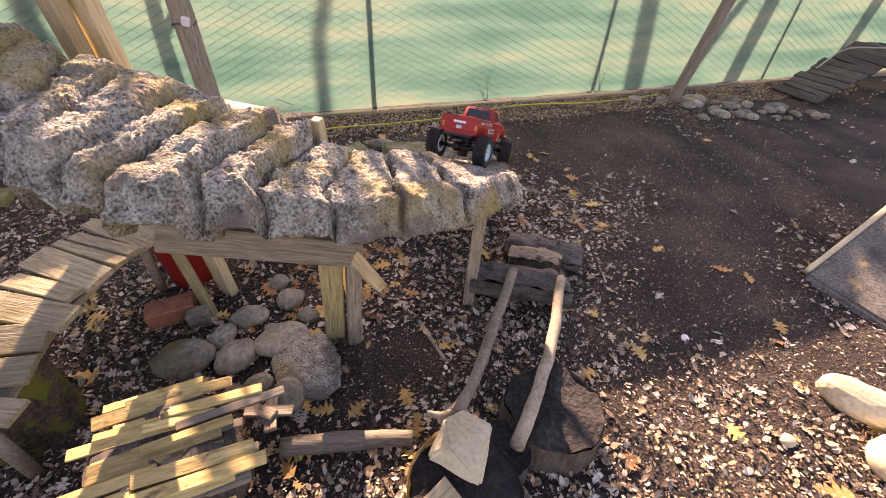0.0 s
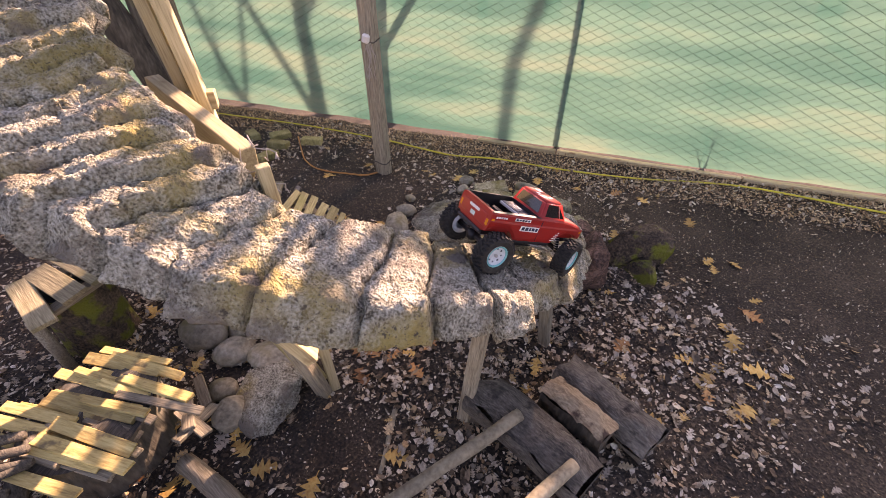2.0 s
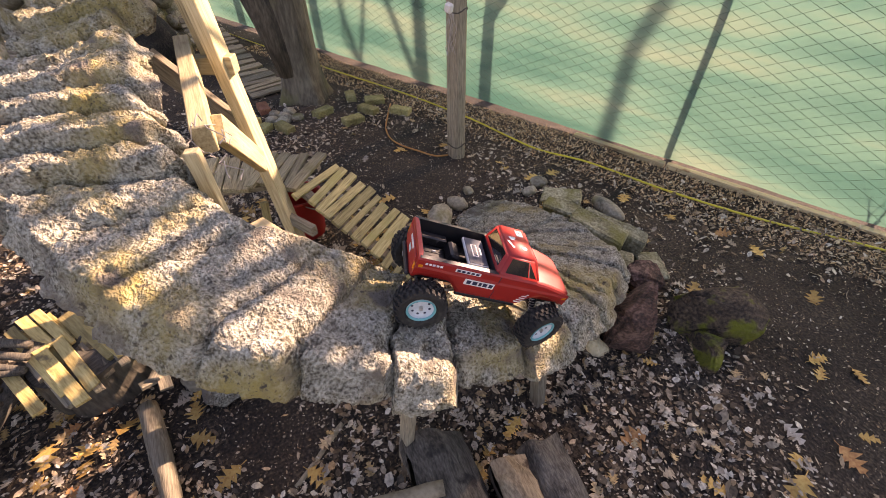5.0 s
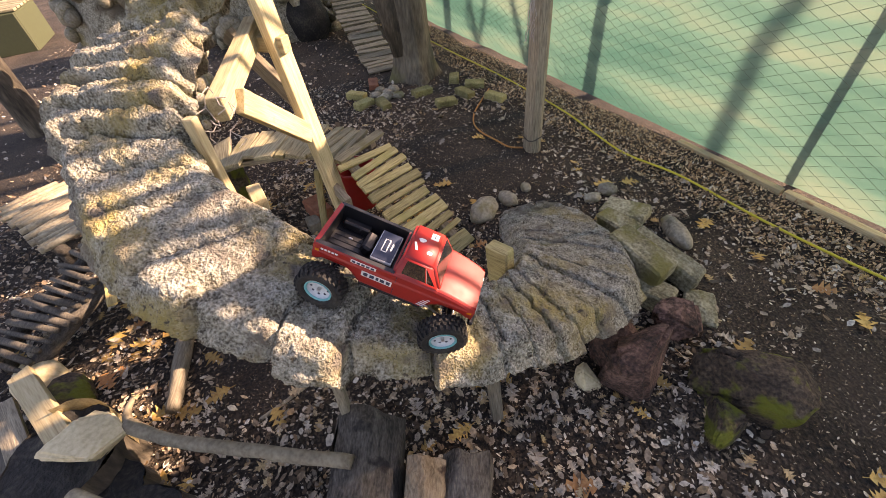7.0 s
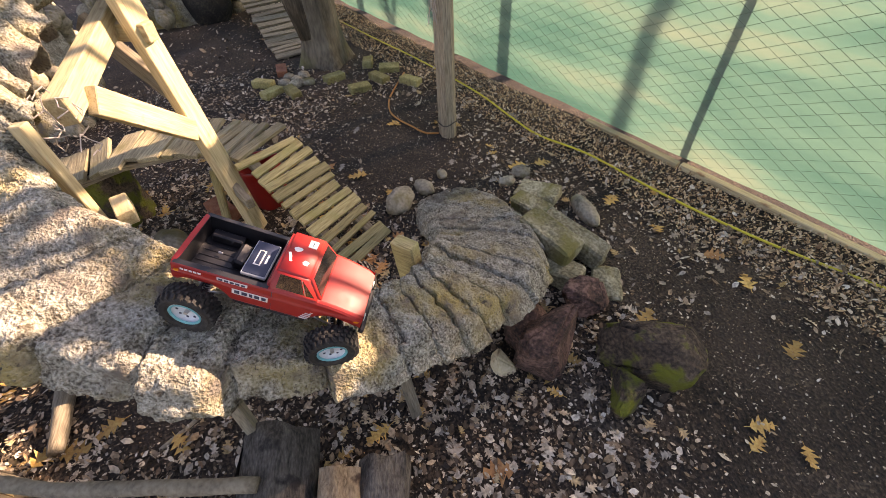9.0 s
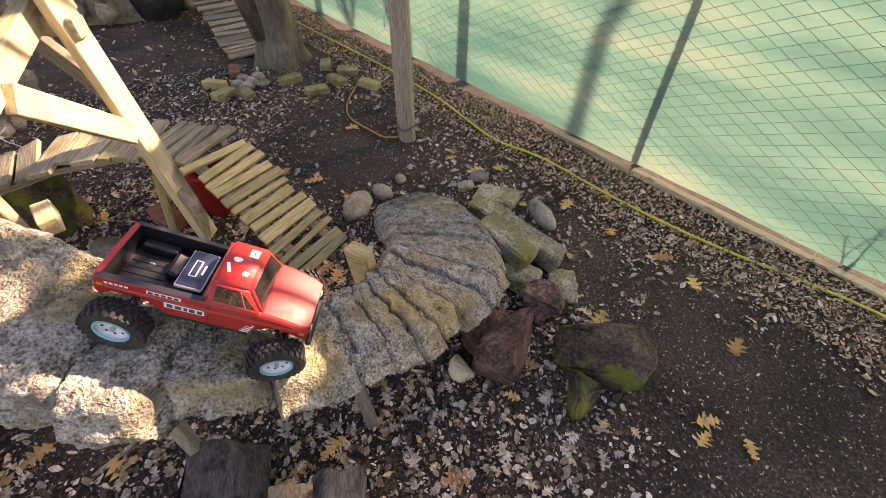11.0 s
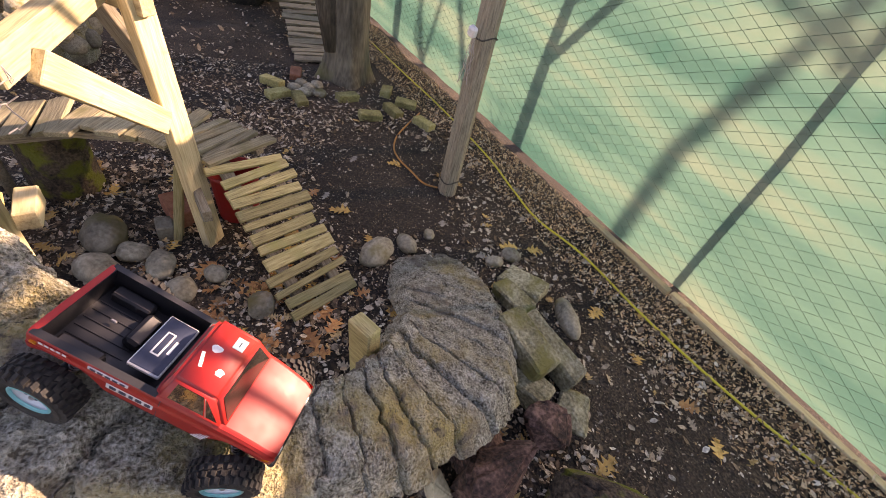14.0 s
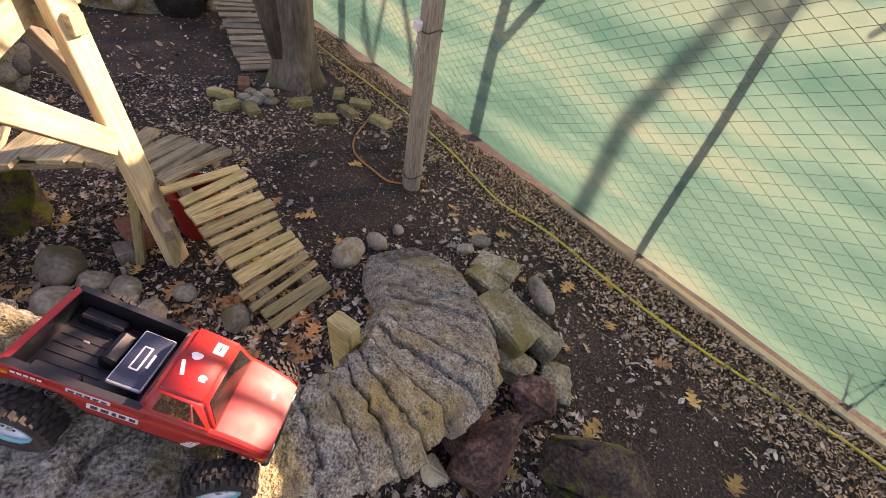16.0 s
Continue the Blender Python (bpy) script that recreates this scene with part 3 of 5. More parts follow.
def leaning_tree(x, y):
    """A slim tree whose long limb reaches forward above the fence and carries rising side shoots."""
    r = random.Random(91)
    e = thing("bare_tree", "slim bare tree with a long limb reaching above the fence", "tree", pose(x, y, 0), "bare trees")
    part("trunk", tube(smooth_path([(0, 0, -0.05), (-0.03, 0.03, 1.5), (0.03, 0.0, 2.4), (0.0, 0.05, 3.6)], 5), [float(q) for q in np.linspace(0.07, 0.03, 16)], 10), BARK, e, smooth=True)
    for path, count in (([(0.02, 0, 1.75), (0.75, -0.6, 2.12), (1.55, -1.2, 2.34), (1.95, -1.25, 2.42), (2.40, -1.15, 2.54)], 7),
                        ([(0.02, 0.02, 2.6), (0.35, -0.4, 2.97), (0.67, -0.6, 3.09), (1.05, -0.68, 3.02), (1.5, -0.75, 2.92)], 6),
                        ([(0.03, 0.0, 2.1), (0.9, -0.3, 2.45), (1.6, -0.45, 2.62), (1.97, -0.38, 2.64), (2.10, 0.05, 2.52)], 4)):
        limb = smooth_path(path, 6)
        part("limb", tube(limb, [float(q) for q in np.linspace(0.036, 0.014, len(limb))], 8), BARK, e, smooth=True)
        for k in range(count):
            c = limb[min(len(limb) - 1, round(9 + k * (len(limb) - 10) / (count - 1)))]
            up = Vector((0.40 + r.gauss(0, 0.14), r.gauss(0, 0.12), 0.48 + r.gauss(0, 0.08)))
            rad = r.uniform(0.016, 0.027)
            for way in (1.1, -0.8):
                bend = Vector((r.gauss(0, 0.03), 0, r.gauss(0, 0.03)))
                part("shoot", tube([c, c + up * 0.5 * way + bend, c + up * way], [rad, rad * 0.9, rad * 0.45], 7), BARK, e, smooth=True)


leaning_tree(-2.43, 5.25)


# ---- the raised concrete track ----
OUTER = [(-2.1, 1.05, 1.44), (-1.5, 0.92, 1.29), (-1.05, 0.79, 1.14), (-0.74, 0.70, 1.06), (-0.50, 0.71, 1.01), (-0.25, 0.81, 0.935), (0.0, 0.98, 0.865),
         (0.19, 1.20, 0.795), (0.285, 1.46, 0.685), (0.315, 1.72, 0.60), (0.28, 2.0, 0.51), (0.20, 2.18, 0.445), (0.05, 2.44, 0.365), (-0.11, 2.56, 0.29),
         (-0.45, 2.67, 0.17), (-0.78, 2.65, 0.075), (-1.0, 2.48, 0.04)]
INNER = [(-2.0, 1.45, 1.46), (-1.45, 1.25, 1.33), (-1.0, 1.12, 1.19), (-0.62, 1.09, 1.07), (-0.44, 1.13, 1.01), (-0.27, 1.20, 0.91), (-0.14, 1.34, 0.83),
         (-0.05, 1.49, 0.735), (0.0, 1.63, 0.645), (0.025, 1.77, 0.58), (0.0, 1.92, 0.53), (-0.10, 2.04, 0.455), (-0.30, 2.16, 0.33), (-0.48, 2.22, 0.21),
         (-0.68, 2.21, 0.11), (-0.85, 2.21, 0.06), (-0.97, 2.33, 0.035)]


def track_surface():
    steps = 44
    o, i = smooth_path(OUTER, steps), smooth_path(INNER, steps)
    for k, (a, b) in enumerate(zip(o, i)):
        pull = 0.022 * min(1.0, max(0.0, (0.80 - k / len(o)) / 0.15))
        o[k] = a + (b - a).normalized() * pull
    mid = [(a + b) / 2 for a, b in zip(o, i)]
    run = [0.0]
    for a, b in zip(mid, mid[1:]):
        run.append(run[-1] + (b - a).length)
    return o, i, mid, run


def lump_edges(total):
    """Where one hand-laid lump of concrete ends and the next begins."""
    r = random.Random(77)
    edges, s = [0.0], 0.0
    while s < total:
        f = s / total
        s += (0.115 if f < 0.40 else 0.165 if f < 0.66 else 0.10) * r.uniform(0.75, 1.3)
        edges.append(s)
    return edges, [r.uniform(-1, 1) for _ in edges]


def build_track():
    o, i, mid, run = track_surface()
    total = run[-1]
    edges, luck = lump_edges(total)
    n_top, n_side, n_low = 70, 12, 8
    rings = []
    points, lump = [], []
    for k in range(len(mid)):
        a, b = o[k], i[k]
        across = b - a
        half = across.length / 2
        flat = Vector((across.x, across.y, 0)).normalized()
        f = run[k] / total
        thick = 0.050 if f < 0.36 else 0.050 + 0.018 * min(1, (f - 0.36) / 0.08)
        end = min(1.0, (total - run[k]) / 0.10)
        outline = []
        for q in range(n_top + 1):
            outline.append((-1 + 2 * q / n_top, 0.0))
        for q in range(1, n_side + 1):
            outline.append((1, -q / n_side))
        for q in range(1, n_low):
            outline.append((1 - 2 * q / n_low, -1))
        for q in range(n_side + 1, 0, -1):
            if q <= n_side:
                outline.append((-1, -q / n_side))
        ring = []
        for u, w in outline:
            warp = 0.035 * noise.noise(Vector((u * 1.6, f * 9, 2.0))) + 0.012 * noise.noise(Vector((u * 6, f * 30, 4.0)))
            s = run[k] + warp
            j = max(0, min(len(edges) - 2, next((q for q in range(len(edges) - 1) if edges[q + 1] > s), len(edges) - 2)))
            p = max(0.0, min(1.0, (s - edges[j]) / (edges[j + 1] - edges[j])))
            # each lump: a steep rise, a tread, and a rounded lip that overhangs the next
            crest = min(1.0, p / (0.16 if f < 0.4 else 0.09)) ** 0.7 * min(1.0, (1 - p) / 0.10) ** 0.5
            amp = 0.058 if f < 0.40 else 0.038 if f < 0.66 else 0.019
            amp *= 1 + 0.6 * luck[j]
            ramp_up = (p - 0.5) * (0.030 if f < 0.40 else 0.006) if f < 0.66 else 0.0
            lift = amp * (crest - 0.7) + ramp_up + 0.010 * luck[j - 1]
            out = 0.030 * luck[j] + 0.028 * (crest - 0.8) if f < 0.66 else 0.010 * luck[j] + 0.014 * (crest - 0.8)
            # rounded edge
            e = max(0.0, (abs(u) - 0.80) / 0.20)
            drop = 0.055 * e ** 2.2
            belly = 0.022 * math.sin(math.pi * min(1, -w)) - 0.05 * max(0, -w - 0.5)
            base = (a + b) / 2 + across * 0.5 * u
            top = base.z + lift - drop + 0.012 * noise.noise(Vector((base.x * 5, base.y * 5, 9)))
            pos = Vector((base.x, base.y, top + w * thick * (0.75 + 0.25 * crest)))
            if abs(u) > 0.6:
                pos += flat * math.copysign(1, u) * (out * (abs(u) - 0.6) / 0.4 + (belly if w < 0 else 0))
            g = noise.noise(pos * 9) * 0.010 + noise.noise(pos * 24) * 0.009 + noise.noise(pos * 60) * 0.0075 + noise.noise(pos * 130) * 0.0045
            pos += Vector((0, 0, g)) if w == 0 else flat * math.copysign(1, u) * g
            if end < 1:
                c = mid[k] + Vector((0, 0, -0.05))
                pos = c + (pos - c) * (1 - (1 - end) ** 2)
            ring.append(len(points))
            points.append(pos)
            lump.append(j)
        rings.append(ring)
    m = len(rings[0])
    faces = {}
    for r0, r1 in zip(rings, rings[1:]):
        for q in range(m):
            faces.setdefault(lump[r0[q]], []).append((r0[q], r1[q], r1[(q + 1) % m], r0[(q + 1) % m]))
    faces[lump[rings[0][0]]].append(tuple(rings[0]))
    faces[lump[rings[-1][0]]].append(tuple(reversed(rings[-1])))
    e = thing("concrete_track", "raised crawler track of lumpy hand-laid rough grey concrete", "track")
    for fs in faces.values():
        used = sorted({v for f in fs for v in f})
        at = {v: n for n, v in enumerate(used)}
        me = bpy.data.meshes.new("concrete_lump")
        me.from_pydata([points[v] for v in used], [], [tuple(at[v] for v in f) for f in fs])
        me.polygons.foreach_set("use_smooth", [True] * len(fs))
        me.materials.append(CONCRETE)
        ob = new("concrete_lump", me)
        ob.parent = e
    return e


build_track()


# ---- timber under and beside the track ----
def build_trestle():
    e = thing("timber_trestle", "pale pine trestle frame carrying the raised track", "trestle")
    beam("post", (-1.03, 1.42, 0.0), (-1.05, 1.29, 1.75), 0.042, 0.095, LUMBER, e, spin=62)
    beam("upright", (-1.12, 1.33, 1.02), (-1.12, 1.26, 1.75), 0.04, 0.09, LUMBER, e, spin=62)
    beam("beam", (-1.16, 1.25, 1.045), (-0.52, 1.205, 0.968), 0.05, 0.085, LUMBER, e, spin=0)
    beam("diagonal_brace", (-1.00, 1.36, 0.62), (-0.62, 1.25, 0.95), 0.035, 0.085, LUMBER, e)
    beam("back_brace", (-1.06, 1.36, 0.72), (-1.22, 1.12, 1.02), 0.035, 0.07, GREY_WOOD, e)
    beam("collar_block", (-1.11, 1.24, 1.0), (-1.015, 1.385, 1.0), 0.05, 0.06, LUMBER, e)
    beam("leg", (-0.355, 1.19, 0.0), (-0.385, 1.17, 1.01), 0.036, 0.034, LUMBER, e, spin=70)
    beam("foot_block", (-1.02, 1.40, 0.30), (-0.86, 1.47, 0.30), 0.035, 0.05, GREY_WOOD, e)
    beam("block", (-0.40, 1.25, 0.735), (-0.30, 1.285, 0.735), 0.045, 0.045, LUMBER, e)
    r = random.Random(8)
    for k in range(9):
        a = math.tau * k / 9
        pts = [Vector((-0.53 + 0.02 * r.random(), 1.21 + 0.045 * math.cos(a), 0.96 + 0.065 * math.sin(a)))]
        for _ in range(5):
            pts.append(pts[-1] + Vector((r.gauss(0.012, 0.012), r.gauss(0, 0.014), r.gauss(-0.004, 0.012))))
        part("frayed_twine", tube(pts, 0.0018, 5), TWINE, e, "frayed pale twine")
    return e


build_trestle()


def build_supports():
    e = thing("track_support", "weathered timber legs and crosspiece under the track", "support")
    beam("crosspiece", (-0.70, 0.79, 0.86), (-0.27, 0.96, 0.685), 0.035, 0.09, GREY_WOOD, e, label="split grey-brown crosspiece")
    beam("leg", (-0.455, 1.18, 0.0), (-0.345, 0.985, 0.74), 0.075, 0.05, WOOD, e, spin=10)
    beam("cleat", (-0.30, 1.00, 0.66), (-0.23, 1.08, 0.44), 0.07, 0.04, LUMBER, e, label="pale sunlit cleat")
    beam("leg", (-0.37, 1.15, 0.0), (-0.27, 1.00, 0.76), 0.05, 0.04, GREY_WOOD, e, spin=25)
    beam("leg", (-1.04, 1.27, 0.0), (-1.12, 1.32, 0.36), 0.035, 0.035, WOOD, e)
    beam("leg", (0.13, 1.40, 0.0), (0.16, 1.46, 0.66), 0.05, 0.028, GREY_WOOD, e)
    beam("leg", (0.20, 1.92, 0.0), (0.16, 1.90, 0.46), 0.045, 0.04, GREY_WOOD, e)
    return e


build_supports()


def log_pole(name, label, pts, radii, mat, category, sides=14):
    e = obj(name, tube(smooth_path(pts, 6), radii if isinstance(radii, float) else list(np.interp(np.linspace(0, 1, 6 * (len(pts) - 1) + 1), np.linspace(0, 1, len(radii)), radii)), sides), mat, smooth=True)
    return tagged(e, label, category)


# poles that stand in the yard
def build_pole(x, y, dx, dy, w, label, group="fence poles"):
    e = thing("wooden_pole", label, "pole", pose(x, y, -0.02), group)
    beam("shaft", (0, 0, 0), (dx, dy, 2.3), w, w * 0.85, GREY_WOOD, e, bevel=w * 0.22)
    return e


pole = build_pole(-1.52, 2.64, -0.06, 0.03, 0.115, "weathered grey wooden pole with frayed twine and wire")
for z in (0.14, 0.95):
    loop = [Vector((-0.03 * z + 0.066 * math.cos(a), 0.01 * z + 0.066 * math.sin(a), z + 0.01 * math.sin(3 * a))) for a in np.linspace(0, math.tau, 17)]
    part("wire_tie", tube(loop, 0.004, 5), DARK_WOOD, pole)
part("insulator", box(0.045, 0.035, 0.05, 0.008), WHITE, pole, "white plastic insulator", m=pose(0.02, -0.07, 0.95, 10, 15, 30))
for k in range(7):
    r = random.Random(k)
    a = Vector((0.03 + r.uniform(-0.02, 0.03), -0.06, 0.95))
    pts = [a]
    for _ in range(6):
        pts.append(pts[-1] + Vector((r.gauss(0, 0.012), r.gauss(0, 0.008), -0.035)))
    part("frayed_twine", tube(pts, 0.002, 4), TWINE, pole)
build_pole(2.30, 4.40, 0.42, 0.0, 0.10, "leaning weathered wooden pole near the fence")


# big tree trunk beside the stone ring
def yard_tree():
    e = thing("yard_tree", "thick grey-brown tree trunk rising from a ring of stones", "tree", pose(-3.12, 2.06, 0))
    bm = bmesh.new()
    rows, sides = 46, 40
    rings = []
    for k in range(rows + 1):
        z = -0.1 + 3.6 * k / rows
        ring = []
        for q in range(sides):
            a = math.tau * q / sides
            flare = 0.09 * math.exp(-max(0, z) / 0.14) * (1 + 0.5 * math.sin(4 * a + 1))
            rad = 0.15 + flare + 0.006 * math.sin(9 * a + z) + 0.012 * noise.noise(Vector((math.cos(a) * 3, math.sin(a) * 3, z * 1.2)))
            ring.append(bm.verts.new((rad * math.cos(a) - 0.05 * z, rad * math.sin(a) + 0.02 * z, z)))
        rings.append(ring)
    for r0, r1 in zip(rings, rings[1:]):
        for q in range(sides):
            bm.faces.new((r0[q], r0[(q + 1) % sides], r1[(q + 1) % sides], r1[q]))
    part("trunk", bm, material("grey_bark", [(0.05, 0.042, 0.032), (0.13, 0.11, 0.085), (0.22, 0.19, 0.15)], scale=10, stretch=(1, 1, 0.2), fine=50,
                               rough=0.95, bump=0.9, blotch=((0.15, 0.15, 0.05), 3, 0.56, 0.72), bump_dist=0.02), e, smooth=True)
    part("second_stem", tube([(0, -0.06, 0.25), (-0.05, -0.16, 0.7), (-0.14, -0.36, 1.4), (-0.22, -0.62, 2.4), (-0.3, -0.9, 3.6)], [0.12, 0.115, 0.105, 0.095, 0.08], 18), BARK, e, smooth=True)
    limbs = []
    r = random.Random(9)
    grow(limbs, (-0.17, 0.07, 3.3), (0, 0.1, 1), 3.0, 0.12, r, 2)
    for pts, rad in limbs:
        part("limb", tube(pts, rad, 7), BARK, e, smooth=True)


yard_tree()


# ---- plank ramp and deck ----
def build_plank_way(name, label, path, widths, pitch, mat, r, thick=0.02, gap=0.25, tilt=4, rails=True, raise_by=0.0, broad=None):
    """Loose planks laid across a line of stringers that follows path."""
    e = thing(name, label, "plank bridge")
    pts = smooth_path(path, 10)
    if rails:
        for side in (-0.28, 0.28):
            for k in range(0, len(pts) - 1, 10):
                a, b = pts[k], pts[min(k + 10, len(pts) - 1)]
                d = (b - a).normalized()
                nrm = Vector((-d.y, d.x, 0)).normalized() * widths * side
                beam("stringer", a + nrm - Vector((0, 0, 0.024)), b + nrm - Vector((0, 0, 0.024)), 0.05, 0.028, GREY_WOOD, e)
    run, k = 0.0, 0
    acc = [0.0]
    for a, b in zip(pts, pts[1:]):
        acc.append(acc[-1] + (b - a).length)
    shapes = []
    while run < acc[-1] - 0.01:
        w = (pitch if broad is None or run < 0.42 else broad) * r.uniform(0.72, 1.25)
        s = run + w / 2
        k = max(0, min(len(pts) - 2, int(np.searchsorted(acc, s)) - 1))
        f = (s - acc[k]) / max(1e-6, acc[k + 1] - acc[k])
        c = pts[k].lerp(pts[k + 1], min(1, f))
        d = (pts[k + 1] - pts[k]).normalized()
        side = Vector((-d.y, d.x, 0)).normalized()
        up = d.cross(side)
        m = Matrix((side, -d, up if up.z > 0 else -up)).transposed().to_4x4()
        n = widths * r.uniform(0.9, 1.08)
        bm = box(n, w * (1 - gap * r.uniform(0.5, 1.4)), thick, 0.002, 0.0015, r)
        part("plank", bm, mat, e, m=Matrix.Translation(c + side * r.uniform(-0.015, 0.015)) @ m @ pose(0, 0, raise_by, r.uniform(-tilt, tilt), r.uniform(-1.5, 1.5), r.uniform(-tilt, tilt)))
        run += w
    return e


R = random.Random(12)
build_plank_way("plank_ramp", "pallet-wood ramp of loose yellowish planks down to the soil", [(-1.14, 1.575, 0.40), (-0.92, 1.735, 0.22), (-0.66, 1.925, 0.03)], 0.325, 0.056, WOOD, R, gap=0.36, tilt=5)
build_plank_way("plank_deck", "curving low deck of grey weathered planks", [(-1.15, 1.58, 0.415), (-1.27, 1.40, 0.42), (-1.35, 1.20, 0.42), (-1.39, 0.90, 0.40), (-1.36, 0.55, 0.34)], 0.32, 0.062, DECK_WOOD, R, gap=0.16, tilt=9, broad=0.105)
deck_post = thing("deck_post", "rough round posts under the plank deck", "post")
for x, y, h in ((-1.34, 1.40, 0.37), (-1.30, 0.56, 0.32)):
    part("post", tube([(x, y, 0.0), (x + 0.01, y, h)], 0.022, 9), GREY_WOOD, deck_post, smooth=True)


# ---- stones ----
def stone(x, y, size, turn, seed, mat, label, sink=0.25, tilt=(0, 0), flat=0.0, z=None, name="stone", group="", sub=3, rough=0.16, freq=1.6):
    ob = obj(name, boulder(size, seed, rough, sub, flat, freq), mat, smooth=flat < 0.5)
    zz = ground_z(x, y) + size[2] * (0.5 - sink) if z is None else z
    ob.matrix_basis = pose(x, y, zz, tilt[0], tilt[1], turn)
    return tagged(ob, label, "rock", group)


def hull_stone(x, y, z, size, turn, seed, mat, label, tilt=(0, 0), name="stone", points=13):
    """A broken, flat-faced stone: the hull of a few corners, its edges worn."""
    r = random.Random(seed)
    bm = bmesh.new()
    for _ in range(points):
        v = Vector([r.gauss(0, 1) for _ in range(3)]).normalized()
        v = Vector([math.copysign(abs(c) ** 0.6, c) for c in v]) * 0.5 * r.uniform(0.82, 1.05)
        bm.verts.new((v.x * size[0], v.y * size[1], v.z * size[2]))
    out = bmesh.ops.convex_hull(bm, input=list(bm.verts))
    bmesh.ops.delete(bm, geom=[g for g in out["geom_interior"] if isinstance(g, bmesh.types.BMVert)], context="VERTS")
    bmesh.ops.dissolve_limit(bm, angle_limit=0.35, verts=list(bm.verts), edges=list(bm.edges))
    bmesh.ops.bevel(bm, geom=list(bm.edges), offset=min(size) * 0.06, segments=2, affect="EDGES")
    bmesh.ops.triangulate(bm, faces=list(bm.faces))
    bmesh.ops.subdivide_edges(bm, edges=[e for e in bm.edges if e.calc_length() > max(size) * 0.10], cuts=3, use_grid_fill=True)
    for v in bm.verts:
        v.co += v.co.normalized() * max(size) * (0.022 * noise.noise(v.co * 14 + Vector((seed, 0, 0))) + 0.012 * noise.noise(v.co * 45))
    ob = obj(name, bm, mat)
    ob.matrix_basis = pose(x, y, z, tilt[0], tilt[1], turn)
    return tagged(ob, label, "rock")


COBBLES = [(-1.02, 1.00, 0.22, 0.17, 0.15, 20), (-0.83, 1.03, 0.17, 0.14, 0.12, 60), (-0.86, 1.25, 0.16, 0.11, 0.09, 15), (-0.71, 1.36, 0.13, 0.11, 0.09, 40),
           (-0.60, 1.27, 0.10, 0.08, 0.07, 0), (-0.80, 1.47, 0.10, 0.08, 0.08, 70), (-0.62, 1.67, 0.13, 0.11, 0.09, 10), (-0.69, 0.90, 0.12, 0.10, 0.08, 35),
           (-0.56, 0.86, 0.12, 0.14, 0.12, 30), (-0.93, 1.13, 0.14, 0.10, 0.08, 80), (-0.93, 2.16, 0.20, 0.14, 0.12, 130), (-1.0, 2.32, 0.14, 0.09, 0.08, 20),
           (-0.93, 2.88, 0.11, 0.09, 0.07, 50), (-0.88, 2.77, 0.10, 0.07, 0.06, 90), (-1.08, 2.45, 0.08, 0.06, 0.05, 0)]
for i, (x, y, a, b, c, t) in enumerate(COBBLES):
    stone(x, y, (a, b, c), t, 300 + i, COBBLE, "rounded grey-brown river cobble lying on leafy soil", group="river cobbles")
stone(-0.66, 1.13, (0.26, 0.20, 0.08), 30, 330, COBBLE, "flat grey fieldstone lying on soil", flat=0.6)
stone(-0.53, 1.00, (0.34, 0.27, 0.09), -50, 331, CONCRETE, "flat broken slab of rough grey concrete on soil", flat=0.5, rough=0.22, sub=4)
hull_stone(0.19, 2.46, 0.125, (0.27, 0.33, 0.37), 25, 345, LAVA, "dull red porous lava rock under the track", tilt=(14, 10), points=16)
hull_stone(0.0, 2.72, 0.07, (0.24, 0.21, 0.22), 60, 346, LAVA, "small dark red lava rock", points=16)
stone(0.06, 2.42, (0.26, 0.18, 0.26), 0, 342, LAVA, "dull purple-red lava rock under the track", flat=0.6, sub=4)
hull_stone(0.305, 2.775, 0.105, (0.36, 0.25, 0.32), 50, 351, MOSS_ROCK, "dark rock half covered with green moss", tilt=(8, 12), points=22)
hull_stone(0.375, 2.60, 0.055, (0.20, 0.18, 0.18), 20, 352, MOSS_ROCK, "small dark mossy rock", points=20)
hull_stone(0.15, 2.28, 0.045, (0.13, 0.09, 0.12), 30, 353, PALE_STONE, "small pale angular stone under the track")
stone(1.66, 0.93, (0.33, 0.17, 0.15), -38, 350, PALE_STONE, "long pale cream fieldstone in sunlight", rough=0.16, flat=0.5)
stone(1.64, 0.71, (0.24, 0.18, 0.13), 20, 351, PALE_STONE, "rounded pale cream fieldstone in sunlight", rough=0.1)
stone(1.30, 0.78, (0.06, 0.05, 0.04), 20, 352, PALE_STONE, "small whitish stone on wood chips", rough=0.1)
stone(1.12, 1.25, (0.045, 0.035, 0.012), 60, 353, WHITE, "small white shell-like chip on dark soil", rough=0.1, sink=0.1)


def slab_stone(x, y, z, size, turn, tilt, mat, label, seed):
    bm = box(size[0], size[1], size[2], 0.010, 0.009, random.Random(seed))
    bmesh.ops.triangulate(bm, faces=list(bm.faces))
    bmesh.ops.subdivide_edges(bm, edges=[e for e in bm.edges if e.calc_length() > 0.04], cuts=3, use_grid_fill=True)
    for v in bm.verts:
        v.co += Vector([noise.noise(v.co * 16 + Vector((seed * 7, k * 13, 0))) for k in range(3)]) * 0.009
    ob = obj("stone_block", bm, mat)
    ob.matrix_basis = pose(x, y, z, tilt[0], tilt[1], turn)
    return tagged(ob, label, "stone block", "limestone blocks beside the track")


